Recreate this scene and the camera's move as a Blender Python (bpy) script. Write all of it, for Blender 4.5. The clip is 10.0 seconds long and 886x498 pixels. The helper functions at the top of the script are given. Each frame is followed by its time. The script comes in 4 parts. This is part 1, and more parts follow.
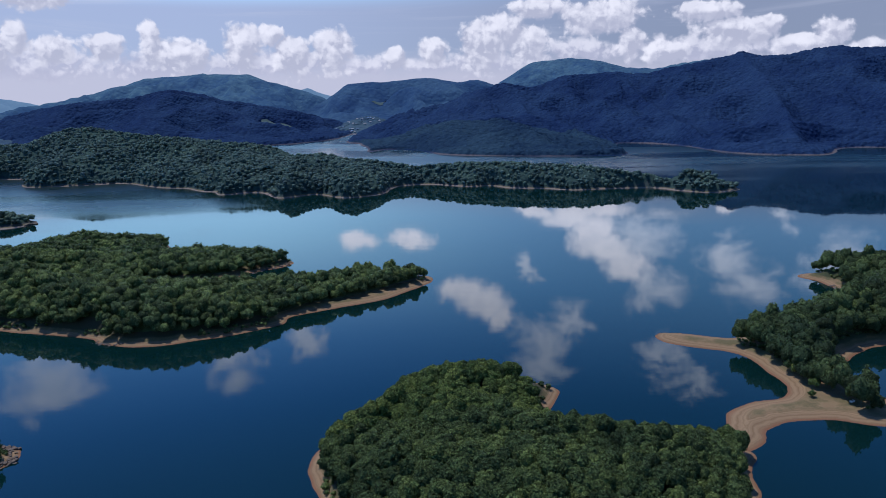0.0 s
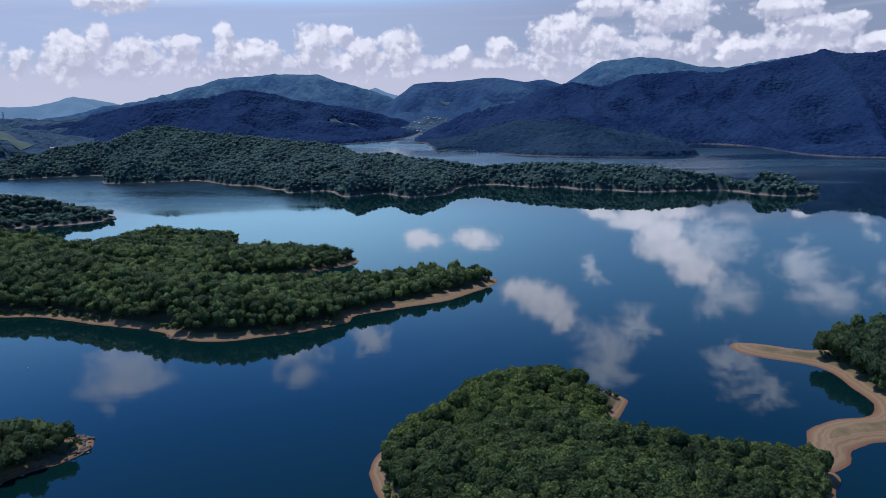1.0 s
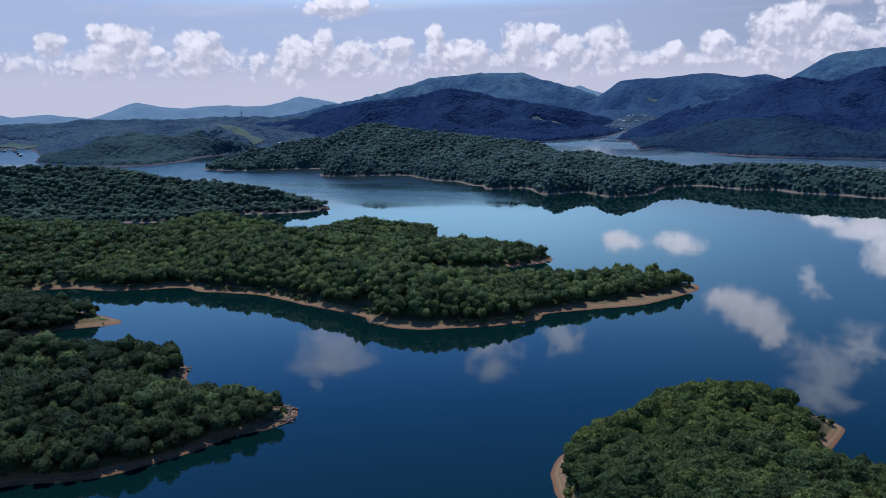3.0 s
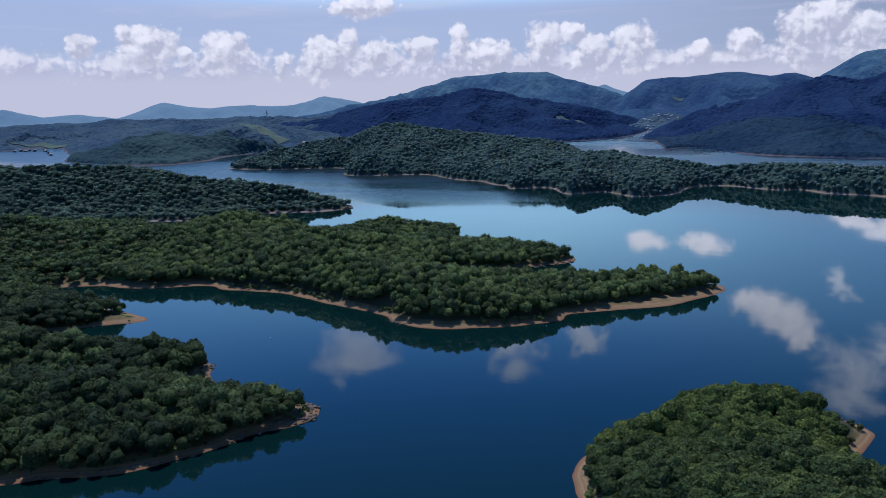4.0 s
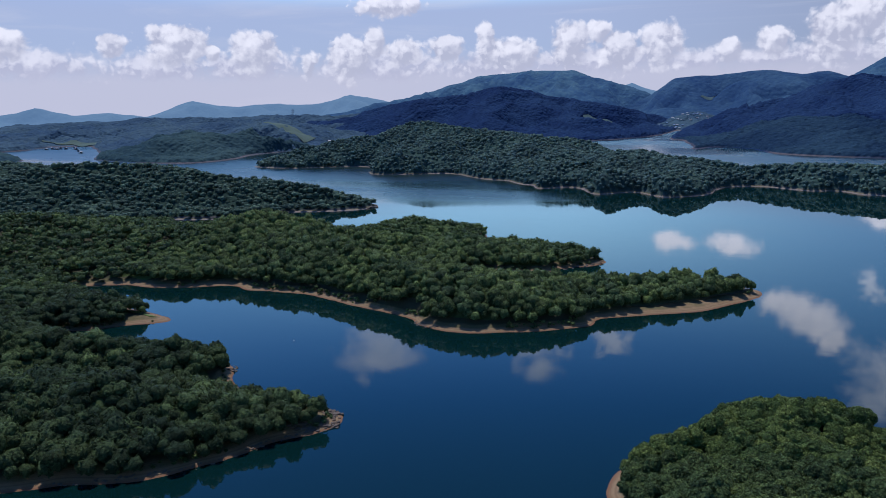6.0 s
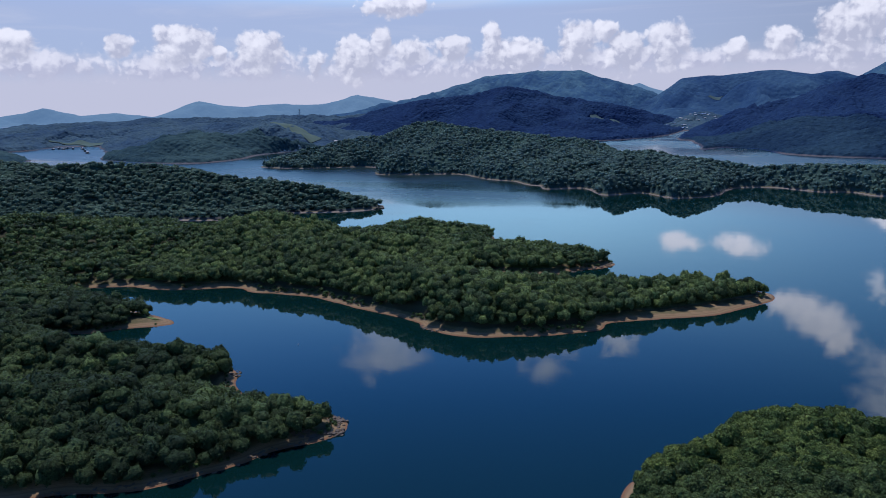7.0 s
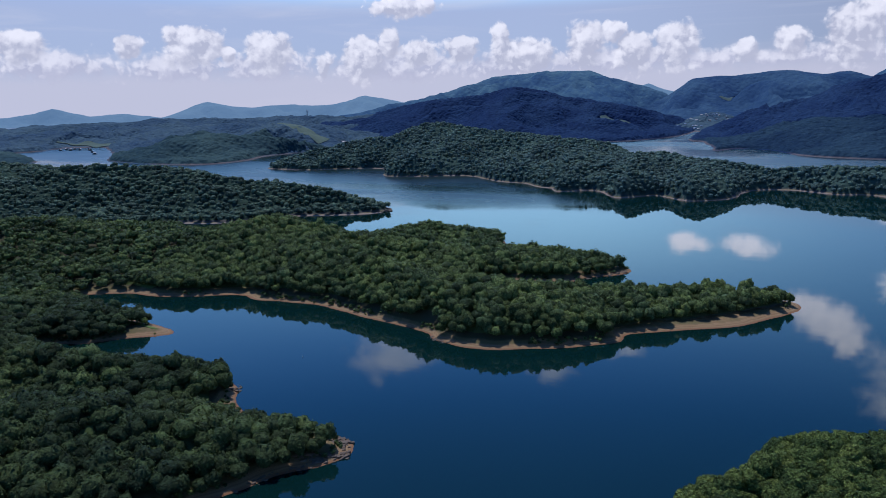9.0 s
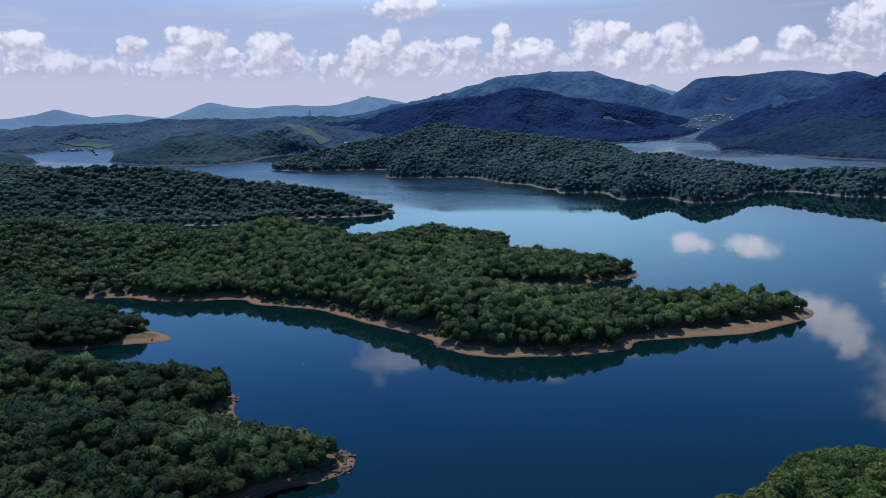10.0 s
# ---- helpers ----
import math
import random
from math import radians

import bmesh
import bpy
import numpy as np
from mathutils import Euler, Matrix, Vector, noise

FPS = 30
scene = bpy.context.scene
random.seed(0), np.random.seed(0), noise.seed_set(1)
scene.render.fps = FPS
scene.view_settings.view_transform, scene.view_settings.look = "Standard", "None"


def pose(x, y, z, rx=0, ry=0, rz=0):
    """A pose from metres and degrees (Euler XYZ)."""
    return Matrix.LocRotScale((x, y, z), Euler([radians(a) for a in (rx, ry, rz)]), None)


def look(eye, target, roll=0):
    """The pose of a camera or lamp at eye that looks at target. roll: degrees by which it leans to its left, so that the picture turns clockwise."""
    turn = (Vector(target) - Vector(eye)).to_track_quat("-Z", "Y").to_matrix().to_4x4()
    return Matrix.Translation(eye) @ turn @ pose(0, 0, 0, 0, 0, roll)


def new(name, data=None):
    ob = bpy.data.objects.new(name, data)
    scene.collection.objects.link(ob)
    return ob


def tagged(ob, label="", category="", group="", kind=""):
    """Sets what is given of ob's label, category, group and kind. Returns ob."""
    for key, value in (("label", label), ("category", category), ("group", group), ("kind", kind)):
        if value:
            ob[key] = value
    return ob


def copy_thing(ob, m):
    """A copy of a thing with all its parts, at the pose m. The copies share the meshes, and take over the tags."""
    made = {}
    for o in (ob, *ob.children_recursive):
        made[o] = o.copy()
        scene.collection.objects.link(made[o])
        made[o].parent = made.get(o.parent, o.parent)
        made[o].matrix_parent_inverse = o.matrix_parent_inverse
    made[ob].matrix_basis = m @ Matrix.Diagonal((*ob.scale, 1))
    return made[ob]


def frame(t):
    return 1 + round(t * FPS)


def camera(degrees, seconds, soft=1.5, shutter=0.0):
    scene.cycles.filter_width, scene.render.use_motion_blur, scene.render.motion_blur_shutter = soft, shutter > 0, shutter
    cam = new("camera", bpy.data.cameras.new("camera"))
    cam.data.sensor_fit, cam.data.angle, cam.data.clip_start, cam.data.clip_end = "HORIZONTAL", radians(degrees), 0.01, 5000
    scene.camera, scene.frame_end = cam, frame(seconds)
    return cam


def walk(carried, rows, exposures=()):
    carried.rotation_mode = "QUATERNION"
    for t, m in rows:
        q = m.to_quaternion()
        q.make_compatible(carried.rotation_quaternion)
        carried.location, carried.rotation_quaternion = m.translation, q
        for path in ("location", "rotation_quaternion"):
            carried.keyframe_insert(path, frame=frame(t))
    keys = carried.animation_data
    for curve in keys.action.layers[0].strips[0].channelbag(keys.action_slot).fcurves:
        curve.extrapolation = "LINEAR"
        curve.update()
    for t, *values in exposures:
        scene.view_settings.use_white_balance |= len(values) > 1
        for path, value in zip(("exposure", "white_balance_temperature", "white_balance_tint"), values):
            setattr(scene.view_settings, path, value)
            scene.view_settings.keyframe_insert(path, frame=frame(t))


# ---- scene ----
# ---- camera: seconds, x, y, z, turn to the left, tilt, lean ----
cam = camera(62.12, 10.0, soft=0.9)
FLIGHT = [
    (0.0, 0.00, 0.00, 100.00, 0.001, -11.684, -0.708),
    (0.5, -0.39, 2.18, 100.04, 1.228, -11.676, -0.686),
    (1.0, -0.90, 3.92, 99.85, 5.056, -11.643, -0.691),
    (1.5, -1.23, 4.73, 99.65, 10.998, -11.620, -0.803),
    (2.0, -0.53, 5.24, 99.21, 16.698, -11.566, -0.998),
    (2.5, -0.09, 5.54, 99.08, 19.241, -11.555, -1.054),
    (2.7, -0.08, 5.68, 99.05, 19.845, -11.554, -1.073),
    (3.8, -0.04, 6.46, 98.91, 22.059, -11.553, -1.178),
    (4.0, -0.03, 6.61, 98.88, 22.418, -11.553, -1.198),
    (4.5, -0.87, 7.83, 98.77, 23.051, -11.561, -1.203),
    (5.0, -1.71, 9.52, 98.63, 23.593, -11.563, -1.193),
    (5.5, -2.91, 11.54, 98.64, 24.037, -11.593, -1.198),
    (7.0, -6.73, 18.48, 98.64, 24.851, -11.594, -1.191),
    (7.5, -8.31, 21.45, 98.56, 25.073, -11.582, -1.250),
    (8.0, -10.16, 24.67, 98.55, 25.239, -11.571, -1.231),
    (8.5, -12.12, 27.95, 98.59, 25.371, -11.554, -1.248),
    (9.0, -14.11, 31.24, 98.58, 25.464, -11.537, -1.211),
    (9.5, -16.09, 34.64, 98.58, 25.563, -11.522, -1.231),
    (10.0, -18.09, 38.09, 98.68, 25.659, -11.495, -1.228),
]


def flight_pose(x, y, z, turn, tilt, lean):
    a, b = radians(turn), radians(tilt)
    way = Vector((-math.sin(a) * math.cos(b), math.cos(a) * math.cos(b), math.sin(b)))
    eye = Vector((x, y, z))
    return look(eye, eye + way * 100.0, lean)


walk(cam, [(r[0], flight_pose(*r[1:])) for r in FLIGHT], exposures=[(0.0, -0.10, 5760, 17), (10.0, -0.10, 5760, 17)])

# ---- sun and sky ----
SUN_AZ, SUN_EL = 45.0, 68.0          # degrees: to the left of the y axis, above the horizon
sun_dir = Vector((-math.sin(radians(SUN_AZ)) * math.cos(radians(SUN_EL)), math.cos(radians(SUN_AZ)) * math.cos(radians(SUN_EL)), math.sin(radians(SUN_EL))))
sun = new("sun", bpy.data.lights.new("sun", "SUN"))
sun.data.energy, sun.data.angle, sun.data.color = 3.4, radians(0.53), (1.0, 0.95, 0.87)
sun.matrix_world = look(sun_dir * 900.0, (0, 0, 0))


class Nodes:
    """Short hand for building node trees."""

    def __init__(self, tree):
        self.tree = tree
        tree.nodes.clear()

    def add(self, kind, **props):
        n = self.tree.nodes.new(kind)
        for key, value in props.items():
            setattr(n, key, value)
        return n

    def put(self, socket, value):
        if isinstance(value, bpy.types.NodeSocket):
            self.tree.links.new(value, socket)
        elif value is not None:
            socket.default_value = value

    def math(self, op, a, b=None, c=None, clamp=False):
        n = self.add("ShaderNodeMath", operation=op, use_clamp=clamp)
        for s, v in zip(n.inputs, (a, b, c)):
            self.put(s, v)
        return n.outputs[0]

    def vec(self, op, a, b=None, c=None):
        n = self.add("ShaderNodeVectorMath", operation=op)
        for s, v in zip(n.inputs, (a, b, c)):
            self.put(s, v)
        return n.outputs["Value"] if op in ("LENGTH", "DOT_PRODUCT", "DISTANCE") else n.outputs[0]

    def ramp(self, fac, stops, mode="LINEAR"):
        n = self.add("ShaderNodeValToRGB")
        n.color_ramp.interpolation = mode
        els = n.color_ramp.elements
        while len(els) < len(stops):
            els.new(0.5)
        for e, (pos, col) in zip(els, stops):
            e.position = pos
            e.color = (col, col, col, 1) if isinstance(col, (int, float)) else (*col, 1)
        self.put(n.inputs[0], fac)
        return n.outputs[0]

    def mix(self, fac, a, b, blend="MIX"):
        n = self.add("ShaderNodeMix", data_type="RGBA", blend_type=blend)
        self.put(n.inputs[0], fac)
        for s, v in ((n.inputs[6], a), (n.inputs[7], b)):
            self.put(s, (*v, 1) if isinstance(v, tuple) and len(v) == 3 else v)
        return n.outputs[2]

    def smooth(self, x, lo, hi, a=0.0, b=1.0):
        n = self.add("ShaderNodeMapRange", interpolation_type="SMOOTHSTEP")
        for s, v in zip(n.inputs, (x, lo, hi, a, b)):
            self.put(s, v)
        return n.outputs[0]

    def noise(self, vec, scale, detail=4.0, rough=0.55, dist=0.0, dims="3D"):
        n = self.add("ShaderNodeTexNoise", noise_dimensions=dims)
        self.put(n.inputs["Vector"], vec)
        n.inputs["Scale"].default_value, n.inputs["Detail"].default_value = scale, detail
        n.inputs["Roughness"].default_value, n.inputs["Distortion"].default_value = rough, dist
        return n.outputs["Fac"], n.outputs["Color"]

    def voronoi(self, vec, scale, feature="F1", rand=1.0):
        n = self.add("ShaderNodeTexVoronoi", feature=feature)
        self.put(n.inputs["Vector"], vec)
        n.inputs["Scale"].default_value, n.inputs["Randomness"].default_value = scale, rand
        return n.outputs["Distance"], n.outputs["Color"]


# clouds as (degrees to the left of the y axis, degrees up, half width, half height)
WEST_PUFFS = [(54.4, 4.3, 1.8, 0.72), (47.7, 4.3, 1.0, 0.64), (43.4, 4.5, 2.3, 1.01), (41.0, 3.7, 0.6, 0.36), (38.1, 4.0, 1.9, 1.04), (34.1, 2.8, 0.6, 0.65), (31.0, 3.5, 1.9, 1.2), (29.2, 4.5, 0.8, 0.81), (27.0, 3.7, 1.2, 0.74),
              (23.8, 3.9, 1.4, 0.65), (20.8, 4.4, 0.7, 1.22), (18.9, 3.4, 2.2, 0.9), (14.6, 4.1, 1.5, 1.2), (12.5, 4.8, 0.9, 0.55), (11.1, 3.5, 1.4, 1.07), (8.0, 3.9, 1.5, 1.17)]
EAST_PUFFS = [(3.4, 3.1, 0.9, 0.66), (0.6, 3.7, 1.2, 0.7), (-3.0, 4.2, 1.8, 1.38), (-4.7, 5.0, 1.7, 0.97), (-6.4, 4.0, 1.6, 1.13), (-14.0, 4.1, 1.0, 0.79), (-16.4, 3.2, 1.8, 0.63), (-21.1, 4.5, 2.8, 0.68), (-23.4, 4.9, 0.9, 0.44),
              (-27.2, 4.2, 1.2, 0.72), (-25.6, 3.4, 2.1, 0.59), (-29.5, 2.9, 1.3, 0.57), (-11.7, 5.9, 3.2, 0.85), (-19.1, 5.9, 2.3, 0.49), (28.2, 6.9, 2.6, 0.48), (-7.2, 6.6, 2.1, 0.55)]
PALE_BANKS = [(52.8, 2.7, 4.0, 1.0), (44.5, 2.5, 4.0, 1.0), (38.4, 2.6, 3.4, 1.1), (29.0, 2.4, 5.1, 1.2), (20.4, 2.4, 4.2, 1.1), (12.6, 2.6, 4.9, 1.0), (6.0, 2.4, 2.5, 0.62), (-3.0, 2.6, 3.0, 0.74), (-10.5, 3.3, 2.9, 0.8), (0.9, 2.4, 2.6, 0.58), (-19.0, 3.2, 6.0, 0.9)]
# cumulus higher up, and thin cloud between it
HIGH_PUFFS = [(6.6, 11.0, 1.5, 0.8), (2.6, 10.9, 2.0, 0.9), (-1.6, 14.8, 2.2, 1.1), (-3.4, 15.9, 2.3, 1.4), (-4.6, 17.0, 1.1, 1.1), (-7.4, 8.8, 2.0, 0.6), (-11.3, 8.6, 3.8, 0.8), (-11.6, 10.6, 1.8, 1.9), (-14.4, 12.7, 2.1, 1.3), (-13.0, 11.6, 2.0, 1.3), (-9.5, 9.3, 2.2, 0.8), (-21.5, 8.0, 0.9, 0.57)]
HIGH_VEILS = [(-16.8, 14.3, 2.2, 1.5), (-21.7, 11.9, 2.2, 1.4), (-23.4, 13.4, 2.2, 1.6), (-10.0, 17.0, 1.8, 1.6), (-8.0, 19.4, 2.2, 2.2), (-17.3, 19.5, 1.9, 1.3), (-19.6, 20.8, 1.8, 1.3), (11.2, 18.2, 1.7, 1.2), (16.6, 20.0, 1.7, 1.6),
              (29.6, 19.4, 3.2, 1.9), (-25.3, 8.6, 0.6, 1.0), (-6.6, 13.4, 1.0, 0.9), (-28.8, 11.7, 2.1, 2.3), (-15.0, 10.5, 3.0, 1.6)]

world = bpy.data.worlds.new("sky")
scene.world = world
world.use_nodes = True
N = Nodes(world.node_tree)
sky = N.add("ShaderNodeTexSky", sky_type="NISHITA", sun_disc=False, sun_elevation=radians(SUN_EL), sun_rotation=radians(-SUN_AZ), altitude=200, air_density=1.0, dust_density=0.6, ozone_density=2.0)
way = N.vec("NORMALIZE", N.add("ShaderNodeTexCoord").outputs["Generated"])
sep = N.add("ShaderNodeSeparateXYZ")
N.put(sep.inputs[0], way)
az = N.math("MULTIPLY", N.math("ARCTAN2", N.math("MULTIPLY", sep.outputs[0], -1.0), sep.outputs[1]), 57.2958)
el = N.math("MULTIPLY", N.math("ARCSINE", sep.outputs[2]), 57.2958)
flat = N.add("ShaderNodeCombineXYZ")
N.put(flat.inputs[0], az), N.put(flat.inputs[1], el)
here = flat.outputs[0]


def bank(at, clouds, hang=1.0):
    """How deep a direction lies inside the nearest of the clouds, in parts of its size; a small hang lets it reach further down."""
    total = None
    for ca, ce, wa, we in clouds:
        off = N.vec("MULTIPLY_ADD", at, (1 / wa, 1 / we, 0), (-ca / wa, -ce / we, 0))
        one = N.vec("LENGTH", N.vec("MAXIMUM", off, N.vec("MULTIPLY", off, (-1.0, -hang, 0))))
        total = one if total is None else N.math("MINIMUM", total, one)
    return N.math("SUBTRACT", 1.0, total)


def billows(at, fine):
    """Rounded heaps at three sizes."""
    _, bend = N.noise(at, 1.1, 2.0, 0.5)
    at = N.vec("ADD", at, N.vec("MULTIPLY", N.vec("SUBTRACT", bend, (0.5, 0.5, 0.5)), (0.8, 0.6, 0)))
    big, _ = N.voronoi(at, 0.95, "SMOOTH_F1")
    small, _ = N.voronoi(at, 2.6, "SMOOTH_F1")
    fuzz, _ = N.noise(at, 2.4, fine, 0.65)
    lumps = N.math("ADD", N.math("MULTIPLY", N.math("SUBTRACT", 0.56, big), 1.0), N.math("MULTIPLY", N.math("SUBTRACT", 0.54, small), 0.65))
    return N.math("ADD", lumps, N.math("MULTIPLY", N.math("SUBTRACT", fuzz, 0.5), 0.8))


toward_sun = N.vec("ADD", here, (0.22, 0.42, 0))
lump, lump_up = billows(here, 6.0), billows(toward_sun, 3.0)
puffs = N.math("ADD", bank(here, WEST_PUFFS + EAST_PUFFS, 0.5), N.math("MULTIPLY", lump, 0.66))
puffs_up = N.math("ADD", bank(toward_sun, WEST_PUFFS + EAST_PUFFS, 0.5), N.math("MULTIPLY", lump_up, 0.66))
pale = N.math("ADD", bank(here, PALE_BANKS), N.math("MULTIPLY", lump, 0.9))
pale_up = N.math("ADD", bank(toward_sun, PALE_BANKS), N.math("MULTIPLY", lump_up, 0.9))
_, drift = N.noise(here, 0.35, 4.0, 0.6)
high_at = N.vec("ADD", here, N.vec("MULTIPLY", N.vec("SUBTRACT", drift, (0.5, 0.5, 0.5)), (2.6, 1.7, 0)))
high = N.math("ADD", bank(high_at, HIGH_PUFFS), N.math("MULTIPLY", lump, 0.35))
_, torn = N.noise(N.vec("MULTIPLY", here, (0.55, 1.0, 0.0)), 0.42, 5.0, 0.65, 0.6)
veil_at = N.vec("ADD", here, N.vec("MULTIPLY", N.vec("SUBTRACT", torn, (0.5, 0.5, 0.5)), (6.5, 6.0, 0)))
thin = N.math("ADD", bank(veil_at, HIGH_VEILS), N.math("MULTIPLY", lump, 0.3))

# clear sky: pale above the horizon, deep blue overhead
haze = N.smooth(el, 15.0, 6.0)
blue = N.mix(1.0, sky.outputs[0], (0.29, 0.72, 1.28), "MULTIPLY")
blue = N.vec("SCALE", blue)
N.put(blue.node.inputs["Scale"], N.smooth(el, 34.0, 15.0, 1.08, 1.62))
clear = N.mix(N.math("MULTIPLY", haze, 0.92), blue, (4.5, 4.95, 5.95))
# Brighter blue band, mostly above the view, added for the water to mirror.
low_sky = N.math("MULTIPLY", N.smooth(el, 6.6, 10.0), N.smooth(el, 24.0, 12.0))
clear = N.mix(N.math("MULTIPLY", low_sky, 0.75), clear, (3.6, 7.9, 12.6))
bright = N.math("MULTIPLY", N.math("MULTIPLY", N.smooth(N.math("ABSOLUTE", N.math("SUBTRACT", az, 19.0)), 32.0, 2.0), N.smooth(el, 6.2, 9.0)), N.smooth(el, 19.0, 10.0))
clear = N.mix(N.math("MULTIPLY", bright, 0.7), clear, (8.2, 14.2, 17.0))   # bright patch added mostly above the view to brighten the water ahead
# Dimmed towards the right to darken the water on that side.
clear = N.vec("SCALE", clear)
N.put(clear.node.inputs["Scale"], N.smooth(az, -22.0, 20.0, 0.66, 1.0))
wisp, _ = N.noise(N.vec("MULTIPLY", here, (0.05, 0.45, 0.0)), 1.0, 5.0, 0.6, 0.8)
clear = N.mix(N.math("MULTIPLY", N.math("MULTIPLY", N.smooth(wisp, 0.5, 0.78), N.smooth(el, 12.0, 7.0)), 0.5), clear, (6.4, 6.6, 7.2))
murk, _ = N.noise(N.vec("MULTIPLY", here, (0.6, 1.0, 0.0)), 0.5, 4.0, 0.6)
low = N.math("MULTIPLY", N.smooth(N.math("ADD", el, N.math("MULTIPLY", murk, 1.8)), 4.6, 2.2), 0.85)
out_color = N.mix(low, clear, (6.1, 6.0, 6.6))             # pale haze along the horizon

# thin cloud, then heaped cloud, lit from above
# Clouds above the view are boosted so the water mirrors them strongly.
gain = N.smooth(el, 6.5, 10.0, 1.0, 2.05)
tone, _ = N.noise(here, 0.6, 3.0, 0.6)
for field, ahead, lo, hi, cover, lit, dim in ((pale, pale_up, -0.1, 0.6, 0.85, (8.7, 8.5, 8.6), (5.2, 5.25, 6.1)), (thin, None, -0.3, 0.9, 0.66, (7.2, 7.6, 8.0), (5.2, 5.9, 6.6)),
                                              (high, None, -0.12, 0.62, 0.88, (8.6, 8.5, 8.5), (6.4, 6.7, 7.2)), (puffs, puffs_up, -0.02, 0.36, 0.94, (9.5, 9.3, 9.2), (5.2, 5.3, 6.0))):
    shade = N.smooth(tone, 0.38, 0.66, 0.0, 0.55)
    if ahead is not None:
        shade = N.math("MULTIPLY_ADD", N.smooth(N.math("SUBTRACT", ahead, field), -0.55, 0.40), 0.85, N.math("MULTIPLY", shade, 0.4), clamp=True)
        shade = N.math("MULTIPLY_ADD", N.smooth(lump, 0.30, -0.15), 0.40, shade, clamp=True)       # creases between the heaps
    body = N.vec("SCALE", N.mix(shade, lit, dim))
    N.put(body.node.inputs["Scale"], gain)
    body = N.mix(N.smooth(el, 2.6, 0.4, 0.0, 0.6), body, (6.3, 6.15, 6.7))
    out_color = N.mix(N.math("MULTIPLY", N.smooth(field, lo, hi), cover), out_color, body)
out = N.add("ShaderNodeBackground")
out.inputs["Strength"].default_value = 0.1
N.put(out.inputs["Color"], out_color)
N.put(N.add("ShaderNodeOutputWorld").inputs[0], out.outputs[0])


# ---- materials ----
def material(name):
    m = bpy.data.materials.new(name)
    m.use_nodes = True
    return m, Nodes(m.node_tree)


def finish(n, shader):
    o = n.add("ShaderNodeOutputMaterial")
    n.put(o.inputs["Surface"], shader)


def principled(n, color, rough=0.8, normal=None, spec=0.3):
    p = n.add("ShaderNodeBsdfPrincipled")
    n.put(p.inputs["Base Color"], (*color, 1) if isinstance(color, tuple) else color)
    n.put(p.inputs["Roughness"], rough)
    n.put(p.inputs["Specular IOR Level"], spec)
    if normal is not None:
        n.put(p.inputs["Normal"], normal)
    return p.outputs[0]


def bump(n, height, strength, distance):
    b = n.add("ShaderNodeBump")
    b.inputs["Strength"].default_value, b.inputs["Distance"].default_value = strength, distance
    n.put(b.inputs["Height"], height)
    return b.outputs[0]


def position(n):
    return n.add("ShaderNodeNewGeometry").outputs["Position"]


def leaf_material(name, dark, mid, light, shine=0.55, through_leaf=0.22, grain=1.6, single=False, vary=1.35):
    """Foliage: tint is each tree's own shade and its wood's offset, and every leaf clump varies a little."""
    m, n = material(name)
    tint = n.add("ShaderNodeObjectInfo").outputs["Random"] if single else n.add("ShaderNodeAttribute", attribute_name="tint").outputs["Fac"]
    geo = n.add("ShaderNodeNewGeometry")
    col = n.ramp(tint, [(0.0, dark), (0.5, mid), (1.0, light)])
    patch, _ = n.noise(geo.outputs["Position"], 0.035, 3.0, 0.6)
    col = n.mix(n.math("MULTIPLY", n.smooth(patch, 0.4, 0.7), 0.35), col, light)
    # Light and dark noise puts the shaded gaps between clumps into the colour.
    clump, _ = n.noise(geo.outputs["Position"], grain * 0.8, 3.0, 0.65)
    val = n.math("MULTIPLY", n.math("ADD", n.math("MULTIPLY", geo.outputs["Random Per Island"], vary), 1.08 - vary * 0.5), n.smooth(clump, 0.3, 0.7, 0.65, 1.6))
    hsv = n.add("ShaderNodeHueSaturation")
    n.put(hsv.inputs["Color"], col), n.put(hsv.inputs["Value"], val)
    rel, _ = n.noise(geo.outputs["Position"], grain, 4.0, 0.7)
    d = principled(n, hsv.outputs[0], shine, bump(n, rel, 1.0, 1.2 / grain), 0.08)
    t = n.add("ShaderNodeBsdfTranslucent")
    n.put(t.inputs["Color"], n.mix(0.5, hsv.outputs[0], (0.075, 0.125, 0.038)))
    mx = n.add("ShaderNodeMixShader")
    mx.inputs[0].default_value = through_leaf
    n.put(mx.inputs[1], d), n.put(mx.inputs[2], t.outputs[0])
    finish(n, mx.outputs[0])
    return m


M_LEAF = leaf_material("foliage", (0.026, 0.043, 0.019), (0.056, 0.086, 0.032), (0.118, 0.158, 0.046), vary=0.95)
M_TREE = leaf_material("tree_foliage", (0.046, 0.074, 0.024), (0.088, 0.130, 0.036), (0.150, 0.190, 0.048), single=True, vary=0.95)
# Bluer, paler leaf copies: distance haze put into the colour, less at middle range.
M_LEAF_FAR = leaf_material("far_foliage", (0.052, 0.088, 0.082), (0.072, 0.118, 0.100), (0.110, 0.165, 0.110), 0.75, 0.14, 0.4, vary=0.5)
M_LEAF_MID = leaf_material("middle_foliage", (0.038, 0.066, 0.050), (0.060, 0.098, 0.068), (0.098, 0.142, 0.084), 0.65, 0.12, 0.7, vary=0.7)


